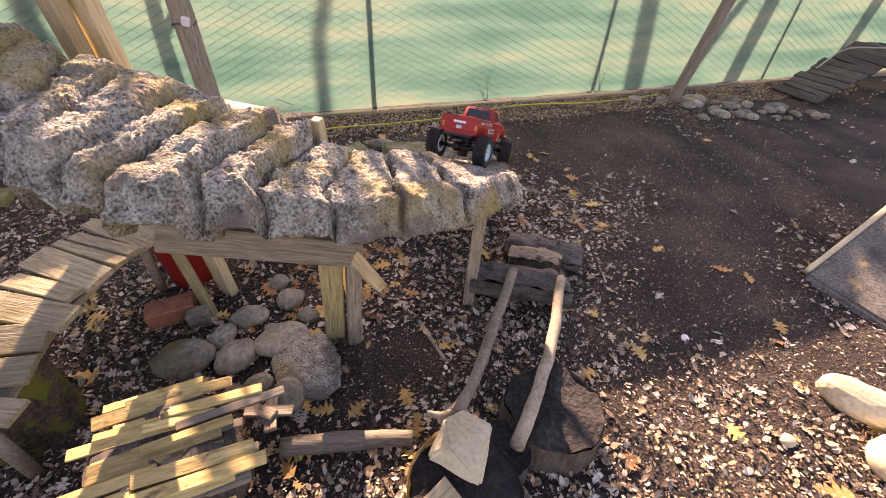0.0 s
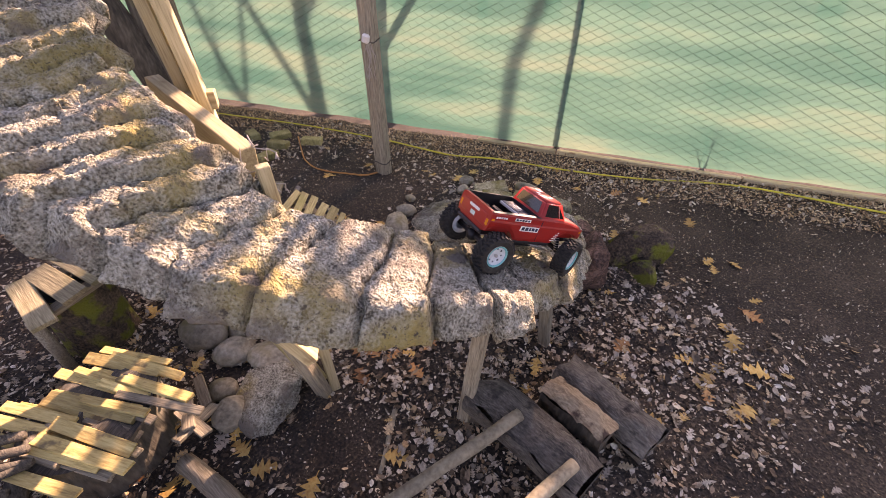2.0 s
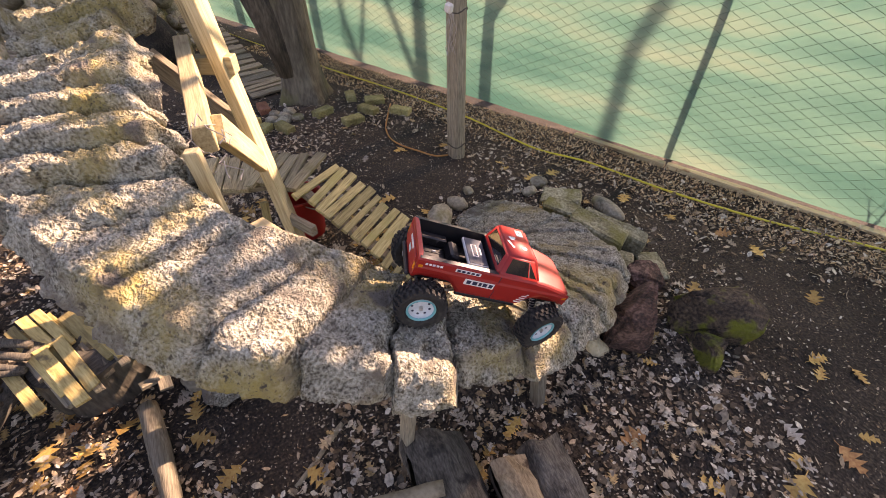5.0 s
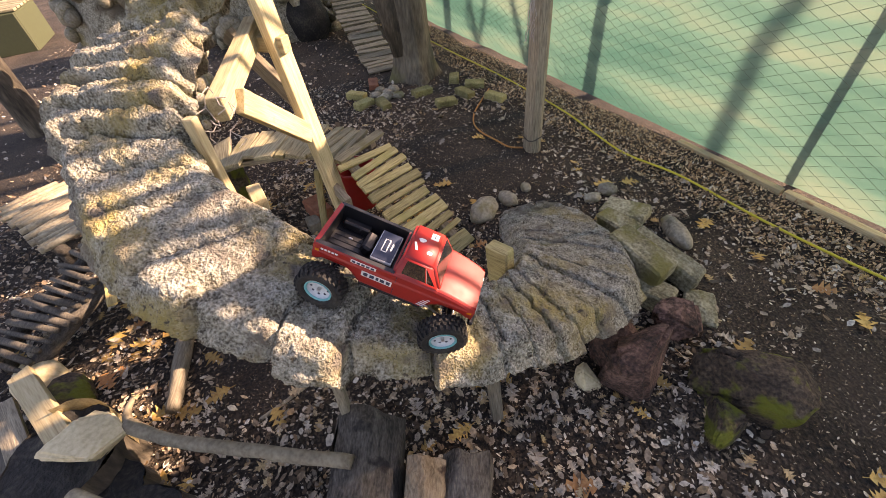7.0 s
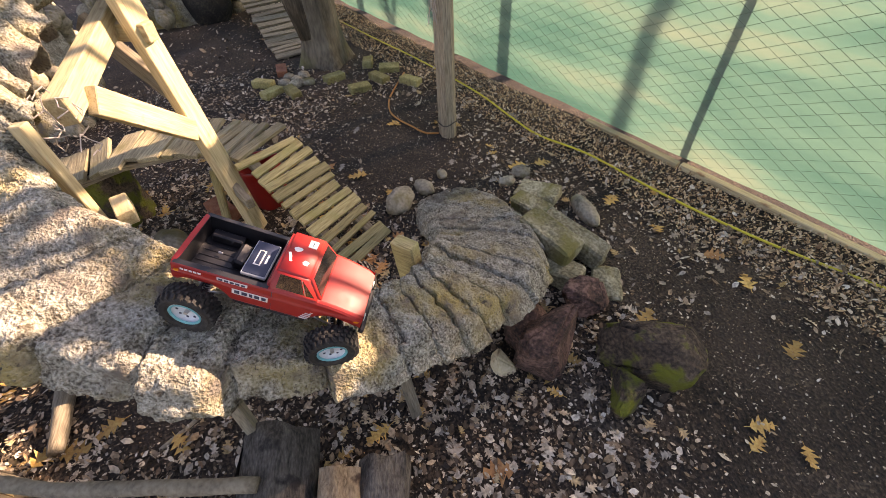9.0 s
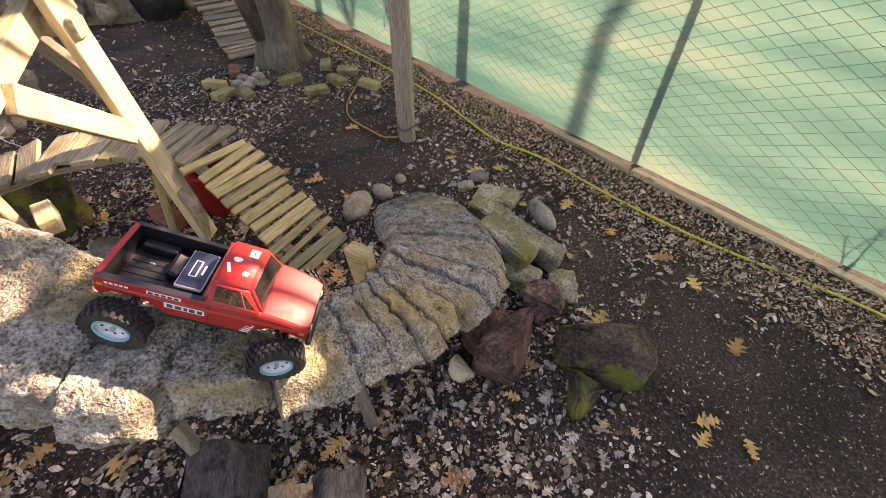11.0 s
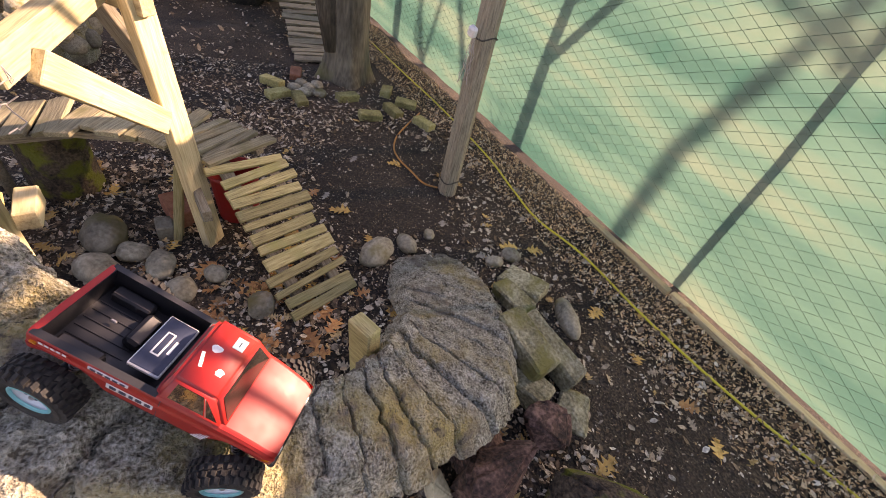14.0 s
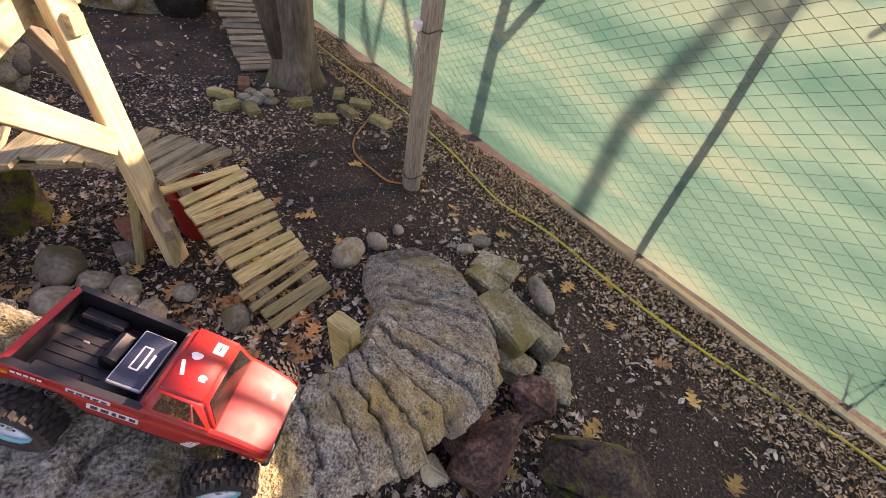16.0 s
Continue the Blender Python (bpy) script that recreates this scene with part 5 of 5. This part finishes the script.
# ---- the radio-controlled truck ----
RED = material("glossy_red_paint", [(0.33, 0.014, 0.010), (0.41, 0.020, 0.013)], scale=3, fine=40, rough=0.5, bump=0.0, coat=0.12, earth=(1, 1, 1))
BLACK = plain("black_plastic", (0.012, 0.012, 0.014), rough=0.45)
RUBBER = material("dusty_black_rubber", [(0.010, 0.010, 0.010), (0.022, 0.021, 0.020), (0.06, 0.055, 0.05)], scale=12, fine=90, rough=0.85, bump=0.3)
RIM = plain("white_wheel_plastic", (0.62, 0.68, 0.70), rough=0.4)
TEAL = plain("teal_rim_edge", (0.10, 0.42, 0.45), rough=0.4)
GLASS = plain("smoked_window", (0.02, 0.016, 0.014), rough=0.08, coat=0.8)
STICKER = plain("white_sticker", (0.72, 0.72, 0.70), rough=0.4)
INK = plain("dark_sticker_ink", (0.02, 0.03, 0.06), rough=0.4)
AMBER = plain("amber_lens", (0.75, 0.25, 0.02), rough=0.25)
SILVER = plain("satin_aluminium", (0.55, 0.55, 0.55), rough=0.35, metal=0.9)
PALE_BLUE = plain("pale_blue_sticker", (0.42, 0.62, 0.62), rough=0.4)

BELT, FLOOR = 0.196, 0.140


def body_bottom(x):
    """The lower edge of the body, cut away over the wheels."""
    z = 0.112 if abs(x) < 0.12 else 0.135
    for c in (-0.156, 0.156):
        d = abs(x - c)
        if d < 0.084:
            z = max(z, 0.058 + math.sqrt(0.084 ** 2 - d * d) * 1.12)
    return min(z, 0.166)


def body_shell():
    bm = bmesh.new()
    xs = sorted(set([-0.212, -0.209, -0.2005, -0.2, -0.0135, -0.013] + [round(-0.205 + 0.42 * k / 80, 4) for k in range(81)] + [0.214, 0.217]))
    rings = []
    for x in xs:
        bed = -0.2003 < x < -0.0132
        belt = BELT if x < 0.11 else BELT - 0.002 - 0.022 * ((x - 0.11) / 0.107) ** 1.6
        floor = FLOOR if bed else belt
        nose = max(0.0, (x - 0.20) / 0.017)
        hw = 0.094 - 0.004 * nose - 0.004 * max(0, (x - 0.1) / 0.12)
        zb = body_bottom(x)
        belt -= 0.006 * nose ** 2
        low = min(zb, 0.128)
        half = [(0.045, low), (hw - 0.026, low), (hw - 0.022, zb), (hw - 0.008, zb), (hw - 0.002, min(zb + 0.012, belt - 0.03)), (hw + 0.001, 0.168), (hw - 0.002, 0.174), (hw - 0.002, belt - 0.005), (hw - 0.006, belt),
                (hw - 0.010, belt + (0.0 if bed else 0.002)), (hw - 0.013, floor + (0.0 if bed else 0.003)), (0.03, floor + (0.0 if bed else 0.0045))]
        rings.append([bm.verts.new((x, y, z)) for y, z in half] + [bm.verts.new((x, -y, z)) for y, z in reversed(half)])
    n = len(rings[0])
    for r0, r1 in zip(rings, rings[1:]):
        for k in range(n):
            bm.faces.new((r0[k], r0[(k + 1) % n], r1[(k + 1) % n], r1[k]))
    bm.faces.new(rings[0])
    bm.faces.new(rings[-1][::-1])
    bmesh.ops.recalc_face_normals(bm, faces=bm.faces)
    return bm


CAB_LOW = [(-0.010, 0.087), (0.113, 0.087)]
CAB_TOP = [(0.000, 0.072), (0.080, 0.070)]
Z0, Z1 = BELT + 0.001, 0.250


def cab_point(u, v, w):
    """u: rear 0 to front 1, v: right -1 to left 1, w: belt 0 to roof 1."""
    x = (CAB_LOW[0][0] + (CAB_LOW[1][0] - CAB_LOW[0][0]) * u) * (1 - w) + (CAB_TOP[0][0] + (CAB_TOP[1][0] - CAB_TOP[0][0]) * u) * w
    y = v * (0.087 * (1 - w) + 0.071 * w)
    return Vector((x, y, Z0 + (Z1 - Z0) * w))


def cab_shell():
    bm = bmesh.new()
    low = [bm.verts.new(cab_point(u, v, 0)) for u, v in ((0, -1), (1, -1), (1, 1), (0, 1))]
    top = [bm.verts.new(cab_point(u, v, 1)) for u, v in ((0, -1), (1, -1), (1, 1), (0, 1))]
    for k in range(4):
        bm.faces.new((low[k], low[(k + 1) % 4], top[(k + 1) % 4], top[k]))
    roof = bm.faces.new(top)
    bmesh.ops.bevel(bm, geom=[e for e in bm.edges if e in roof.edges or abs(e.verts[0].co.z - e.verts[1].co.z) > 0.02], offset=0.007, segments=3, affect="EDGES")
    return bm


def plate(corners, out, lift=0.0015):
    """A thin panel laid lift metres proud along the direction out."""
    bm = bmesh.new()
    o = Vector(out).normalized()
    a = [bm.verts.new(Vector(p) + o * lift) for p in corners]
    b = [bm.verts.new(Vector(p) - o * 0.001) for p in corners]
    bm.faces.new(a)
    for k in range(len(a)):
        bm.faces.new((a[k], b[k], b[(k + 1) % len(a)], a[(k + 1) % len(a)]))
    bmesh.ops.recalc_face_normals(bm, faces=bm.faces)
    return bm


def revolve(profile, sides=40):
    """Round the y axis; profile of (radius, y)."""
    bm = bmesh.new()
    rings = [[bm.verts.new((r * math.cos(math.tau * k / sides), y, r * math.sin(math.tau * k / sides))) for k in range(sides)] for r, y in profile]
    for r0, r1 in zip(rings, rings[1:]):
        for k in range(sides):
            bm.faces.new((r0[k], r0[(k + 1) % sides], r1[(k + 1) % sides], r1[k]))
    return bm


def add_wheel(parent, x, y, z, side, steer=0.0):
    hub = part("wheel", revolve([(0.004, 0.008), (0.026, 0.010), (0.030, 0.016), (0.0325, 0.021), (0.034, 0.020), (0.034, -0.02), (0.02, -0.02)]), RIM, parent, "white beadlock wheel with dark fat tyre", True,
               pose(x, y, z, 0, 0, steer + (0 if side > 0 else 180)))
    tyre = revolve([(0.0335, 0.018), (0.040, 0.0235), (0.050, 0.0245), (0.0555, 0.021), (0.0565, 0.012), (0.0568, 0.0), (0.0565, -0.012), (0.0555, -0.021), (0.050, -0.0245), (0.040, -0.0235), (0.0335, -0.018)], 48)
    for k in range(26):
        for row, yy in ((0, 0.0165), (1, 0.0055), (0, -0.0055), (1, -0.0165)):
            a = math.tau * (k + 0.5 * row) / 26
            ca, sa = math.cos(a), math.sin(a)
            t = Vector((-sa, 0, ca))
            rad = Vector((ca, 0, sa))
            sgn = 1 if yy > 0 else -1
            outer = abs(yy) > 0.01
            w = 0.0062 if outer else 0.0048
            vs = []
            for dr in (-0.002, 0.0055 if outer else 0.0045):
                for du, dv in ((-0.0042, -w), (0.0042, -w), (0.0042, w), (-0.0042, w)):
                    k2 = 0.8 if dr > 0 else 1.0
                    vs.append(tyre.verts.new(rad * (0.0565 + dr - (0.002 if outer and dv * sgn > 0 else 0)) + t * du * k2 + Vector((0, yy + dv * k2 + 0.3 * du * sgn, 0))))
            for f in ((4, 5, 6, 7), (0, 1, 5, 4), (1, 2, 6, 5), (2, 3, 7, 6), (3, 0, 4, 7)):
                tyre.faces.new([vs[q] for q in f])
    bmesh.ops.recalc_face_normals(tyre, faces=tyre.faces)
    part("tyre", tyre, RUBBER, hub, "dusty black lugged rubber tyre")
    part("rim_ring", revolve([(0.0285, 0.0175), (0.0315, 0.0222), (0.0342, 0.0205)]), TEAL, hub, "teal outer rim ring", True)
    for k in range(8):
        a = math.tau * k / 8
        b = box(0.0055, 0.003, 0.0055, 0.001)
        part("rim_slot", b, INK, hub, m=pose(0.021 * math.cos(a), 0.0095, 0.021 * math.sin(a) - 0.0027))
    part("hub_nut", revolve([(0.0005, 0.0185), (0.0045, 0.0175), (0.005, 0.009)], 8), SILVER, hub, "metal hub nut")
    return hub


def build_truck(m):
    e = thing("toy_truck", "red radio-controlled pickup crawler with black bed and fat tyres", "toy truck", m)
    body = part("body", body_shell(), RED, e, "glossy red pickup body shell")
    cab = part("cab", cab_shell(), RED, e, "red cab with smoked windows", True)
    # windows
    part("windshield", plate([cab_point(1, -0.86, 0.10), cab_point(1, 0.86, 0.10), cab_point(1, 0.82, 0.88), cab_point(1, -0.82, 0.88)], (0.86, 0, 0.52), 0.0012), GLASS, cab, "smoked windshield")
    part("rear_window", plate([cab_point(0, -0.78, 0.18), cab_point(0, 0.78, 0.18), cab_point(0, 0.75, 0.84), cab_point(0, -0.75, 0.84)], (-1, 0, 0.2), 0.0012), GLASS, cab, "smoked rear window")
    for v in (-1, 1):
        n = (0, v, 0.3)
        part("side_window", plate([cab_point(0.16, v, 0.12), cab_point(0.70, v, 0.12), cab_point(0.70, v, 0.84), cab_point(0.18, v, 0.84)], n, 0.0012), GLASS, cab, "smoked side window")
        part("quarter_window", plate([cab_point(0.74, v, 0.12), cab_point(0.90, v, 0.12), cab_point(0.745, v, 0.80)], n, 0.0012), GLASS, cab, "small triangular side window")
        part("window_trim", plate([cab_point(0.72, v, 0.12), cab_point(0.735, v, 0.12), cab_point(0.735, v, 0.82), cab_point(0.72, v, 0.82)], n, 0.002), SILVER, cab, "thin silver window post")
        # body side: seam, stickers
        y = v * 0.0925
        part("door_seam", plate([(0.004, y, 0.118), (0.0052, y, 0.118), (0.0052, y, 0.192), (0.004, y, 0.192)], (0, v, 0), 0.0012), INK, body)
        part("side_trim", plate([(-0.21, v * 0.0945, 0.1665), (0.2, v * 0.0905, 0.1665), (0.2, v * 0.0905, 0.1695), (-0.21, v * 0.0945, 0.1695)], (0, v, 0), 0.001), RED, body)
        st = part("side_sticker", plate([(-0.082, y, 0.149), (-0.002, y, 0.149), (-0.002, y, 0.1665), (-0.082, y, 0.1665)], (0, v, 0), 0.0028), STICKER, body, "white side sticker with dark bars")
        for k, (a, w) in enumerate(((-0.076, 0.011), (-0.060, 0.012), (-0.043, 0.007), (-0.032, 0.011), (-0.016, 0.010))):
            part("sticker_bar", plate([(a, y, 0.1525), (a + w, y, 0.1525), (a + w, y, 0.163), (a, y, 0.163)], (0, v, 0), 0.0034), INK, st)
        for a, w, mt in ((-0.195, 0.050, STICKER), (-0.115, 0.066, INK)):
            s2 = part("rail_sticker", plate([(a, y, 0.1795), (a + w, y, 0.1795), (a + w, y, 0.1885), (a, y, 0.1885)], (0, v, 0), 0.0012), RED if mt is STICKER else STICKER, body, "small sponsor sticker")
            for q in range(5):
                b0 = a + w * (0.06 + 0.185 * q)
                part("sticker_bar", plate([(b0, y, 0.1812), (b0 + w * 0.13, y, 0.1812), (b0 + w * 0.13, y, 0.1870), (b0, y, 0.1870)], (0, v, 0), 0.0018), mt, s2)
        for q in range(5):
            z = 0.124 + 0.0072 * q
            part("fender_stripe", plate([(0.072 + 0.004 * q, y, z), (0.092 + 0.0025 * q, y, z), (0.092 + 0.0025 * q, y, z + 0.0028), (0.072 + 0.004 * q, y, z + 0.0028)], (0, v, 0), 0.0012), STICKER, body)
        part("marker_lamp", plate([(-0.206, y, 0.172), (-0.196, y, 0.172), (-0.196, y, 0.178), (-0.206, y, 0.178)], (0, v, 0), 0.0025), AMBER, body)
        part("marker_lamp", plate([(0.198, v * 0.0885, 0.160), (0.210, v * 0.0870, 0.160), (0.210, v * 0.0870, 0.167), (0.198, v * 0.0885, 0.167)], (0, v, 0), 0.003), AMBER, body)
        part("rock_slider", box(0.17, 0.010, 0.010, 0.002), BLACK, e, m=pose(0.0, v * 0.080, 0.100))
    # bed
    liner = bmesh.new()
    x0, x1, yy, zt = -0.1995, -0.0140, 0.0795, BELT + 0.0035
    c = [(x0, -yy), (x1, -yy), (x1, yy), (x0, yy)]
    up = [liner.verts.new((x, y, zt)) for x, y in c]
    dn = [liner.verts.new((x, y, FLOOR + 0.002)) for x, y in c]
    rim = [liner.verts.new((x + math.copysign(0.009, x + 0.107), y + math.copysign(0.0128, y), zt - 0.0015)) for x, y in c]
    for k in range(4):
        liner.faces.new((up[k], up[(k + 1) % 4], dn[(k + 1) % 4], dn[k]))
        liner.faces.new((rim[k], rim[(k + 1) % 4], up[(k + 1) % 4], up[k]))
    liner.faces.new(dn)
    part("bed_liner", liner, BLACK, e, "black plastic bed liner")
    for v in (-1, 1):
        part("wheel_tub", box(0.075, 0.026, 0.026, 0.004), BLACK, e, m=pose(-0.150, v * 0.064, FLOOR + 0.002))
    for k in range(5):
        part("bed_rib", box(0.10, 0.003, 0.002, 0.0006), BLACK, e, m=pose(-0.145, -0.04 + 0.02 * k, FLOOR + 0.002))
    part("rear_hoop", box(0.030, 0.070, 0.030, 0.006), BLACK, e, "black moulded hump in the bed", m=pose(-0.105, 0.018, FLOOR + 0.002, 0, 18, 0))
    part("body_clip", box(0.012, 0.006, 0.006, 0.002), SILVER, e, "small metal body clip", m=pose(-0.150, 0.012, FLOOR + 0.010))
    tray = part("battery_plate", box(0.056, 0.118, 0.010, 0.002), STICKER, e, "label plate with pale border in the bed", m=pose(-0.050, 0, BELT - 0.016))
    part("plate_face", box(0.051, 0.112, 0.0016, 0.0004), INK, tray, m=pose(0, 0, 0.0098))
    part("plate_mark", box(0.016, 0.052, 0.001, 0.0002), STICKER, tray, m=pose(-0.004, 0, 0.0114))
    part("plate_mark", box(0.010, 0.046, 0.001, 0.0002), INK, tray, m=pose(-0.004, 0, 0.0122))
    part("plate_mark", box(0.005, 0.030, 0.001, 0.0002), STICKER, tray, m=pose(0.013, 0, 0.0114))
    # roof stickers
    part("roof_sticker", box(0.020, 0.026, 0.0012, 0.0003), PALE_BLUE, cab, "pale blue roof sticker", m=pose(0.055, 0.040, Z1 - 0.0002))
    part("sticker_bar", box(0.002, 0.012, 0.0012, 0.0002), INK, cab, m=pose(0.055, 0.040, Z1 + 0.0004))
    part("roof_emblem", boulder((0.018, 0.016, 0.002), 5, 0.5, 2), STICKER, cab, "white roof emblem", m=pose(0.028, 0.010, Z1 + 0.0003))
    part("roof_emblem", box(0.006, 0.030, 0.0012, 0.0003), STICKER, cab, "white roof bar", m=pose(0.018, -0.020, Z1 - 0.0002, 0, 0, 20))
    part("roof_emblem", boulder((0.015, 0.015, 0.002), 6, 0.4, 2), STICKER, cab, "white round roof mark", m=pose(0.055, -0.028, Z1 + 0.0003))
    # nose and tail
    part("grille", box(0.006, 0.150, 0.026, 0.003), BLACK, e, "black grille", m=pose(0.2165, 0, 0.140))
    for v in (-1, 1):
        part("headlight", revolve([(0.0005, 0.0030), (0.010, 0.002), (0.0115, -0.002)], 20), STICKER, e, "round clear headlight", True, pose(0.2195, v * 0.058, 0.153, 0, 0, -90))
        part("tail_light", box(0.003, 0.012, 0.020, 0.001), AMBER, e, "red-orange tail light", m=pose(-0.2125, v * 0.080, 0.152))
        part("bumper_mount", box(0.03, 0.008, 0.010, 0.002), BLACK, e, m=pose(0.205, v * 0.03, 0.100))
    part("front_bumper", box(0.014, 0.150, 0.014, 0.004), BLACK, e, m=pose(0.224, 0, 0.100))
    part("rear_bumper", box(0.012, 0.140, 0.012, 0.004), BLACK, e, m=pose(-0.216, 0, 0.118))
    gate = part("tailgate", box(0.004, 0.150, 0.040, 0.002), RED, e, "red tailgate with white bar", m=pose(-0.213, 0, 0.145))
    part("gate_bar", box(0.0015, 0.060, 0.009, 0.0004), STICKER, gate, m=pose(-0.0022, 0, 0.028))
    part("plate", box(0.0015, 0.026, 0.013, 0.0004), PALE_BLUE, gate, "small blank plate", m=pose(-0.0022, 0, 0.006))
    # running gear
    part("chassis_rail", box(0.36, 0.012, 0.020, 0.002), BLACK, e, m=pose(0, 0.034, 0.088))
    part("chassis_rail", box(0.36, 0.012, 0.020, 0.002), BLACK, e, m=pose(0, -0.034, 0.088))
    part("gearbox", box(0.075, 0.052, 0.045, 0.006), BLACK, e, m=pose(0.0, 0, 0.072))
    part("skid_plate", box(0.13, 0.060, 0.008, 0.003), BLACK, e, m=pose(0.0, 0, 0.066))
    for x in (-0.1565, 0.1565):
        part("axle", tube([(x, -0.095, 0.062), (x, 0.095, 0.062)], 0.0085, 10), BLACK, e, smooth=True)
        part("differential", boulder((0.046, 0.040, 0.040), 8, 0.05, 3), BLACK, e, smooth=True, m=pose(x, 0.012, 0.062))
        for v in (-1, 1):
            s = 1 if x > 0 else -1
            part("shock_absorber", tube([(x + s * 0.004, v * 0.066, 0.070), (x - s * 0.020, v * 0.056, 0.165)], 0.0065, 10), BLACK, e, smooth=True)
            coil = [Vector((x + s * 0.004 - s * 0.024 * k / 60, v * (0.066 - 0.010 * k / 60), 0.075 + 0.060 * k / 60)) + Vector((0.0092 * math.cos(k * 0.75), 0.0092 * math.sin(k * 0.75), 0)) for k in range(61)]
            part("coil_spring", tube(coil, 0.0013, 5), SILVER, e, "metal coil spring", smooth=True)
            part("link_arm", tube([(x, v * 0.045, 0.058), (x - s * 0.115, v * 0.030, 0.080)], 0.0035, 8), SILVER, e, "metal suspension link", smooth=True)
    part("steering_link", tube([(0.180, -0.085, 0.066), (0.180, 0.085, 0.066)], 0.003, 8), SILVER, e, smooth=True)
    for x in (-0.1565, 0.1565):
        for v in (-1, 1):
            add_wheel(e, x, v * 0.100, 0.062, v, steer=20 if x > 0 else 0)
    # the body sits low and narrow between its wheels
    for c in e.children:
        if not c.name.startswith(("wheel", "axle", "differential", "chassis")) or c.name.startswith("wheel_tub"):
            c.matrix_basis = Matrix.Translation((0, 0, -0.010)) @ Matrix.Diagonal((0.935, 0.84, 0.94, 1)) @ c.matrix_basis
    return e


def truck_pose(rear, front, roll=0.0):
    """From the middles of its right-hand wheels."""
    rear, front = Vector(rear), Vector(front)
    x = (front - rear).normalized()
    y = Vector((0, 0, 1)).cross(x).normalized()
    z = x.cross(y)
    turn = Matrix((x, y, z)).transposed().to_4x4()
    return Matrix.Translation((rear + front) / 2) @ turn @ Matrix.Rotation(radians(roll), 4, "X") @ Matrix.Translation((0, 0.105, -0.062))


build_truck(truck_pose((0.141, 1.493, 0.772), (0.266, 1.764, 0.646), -2))
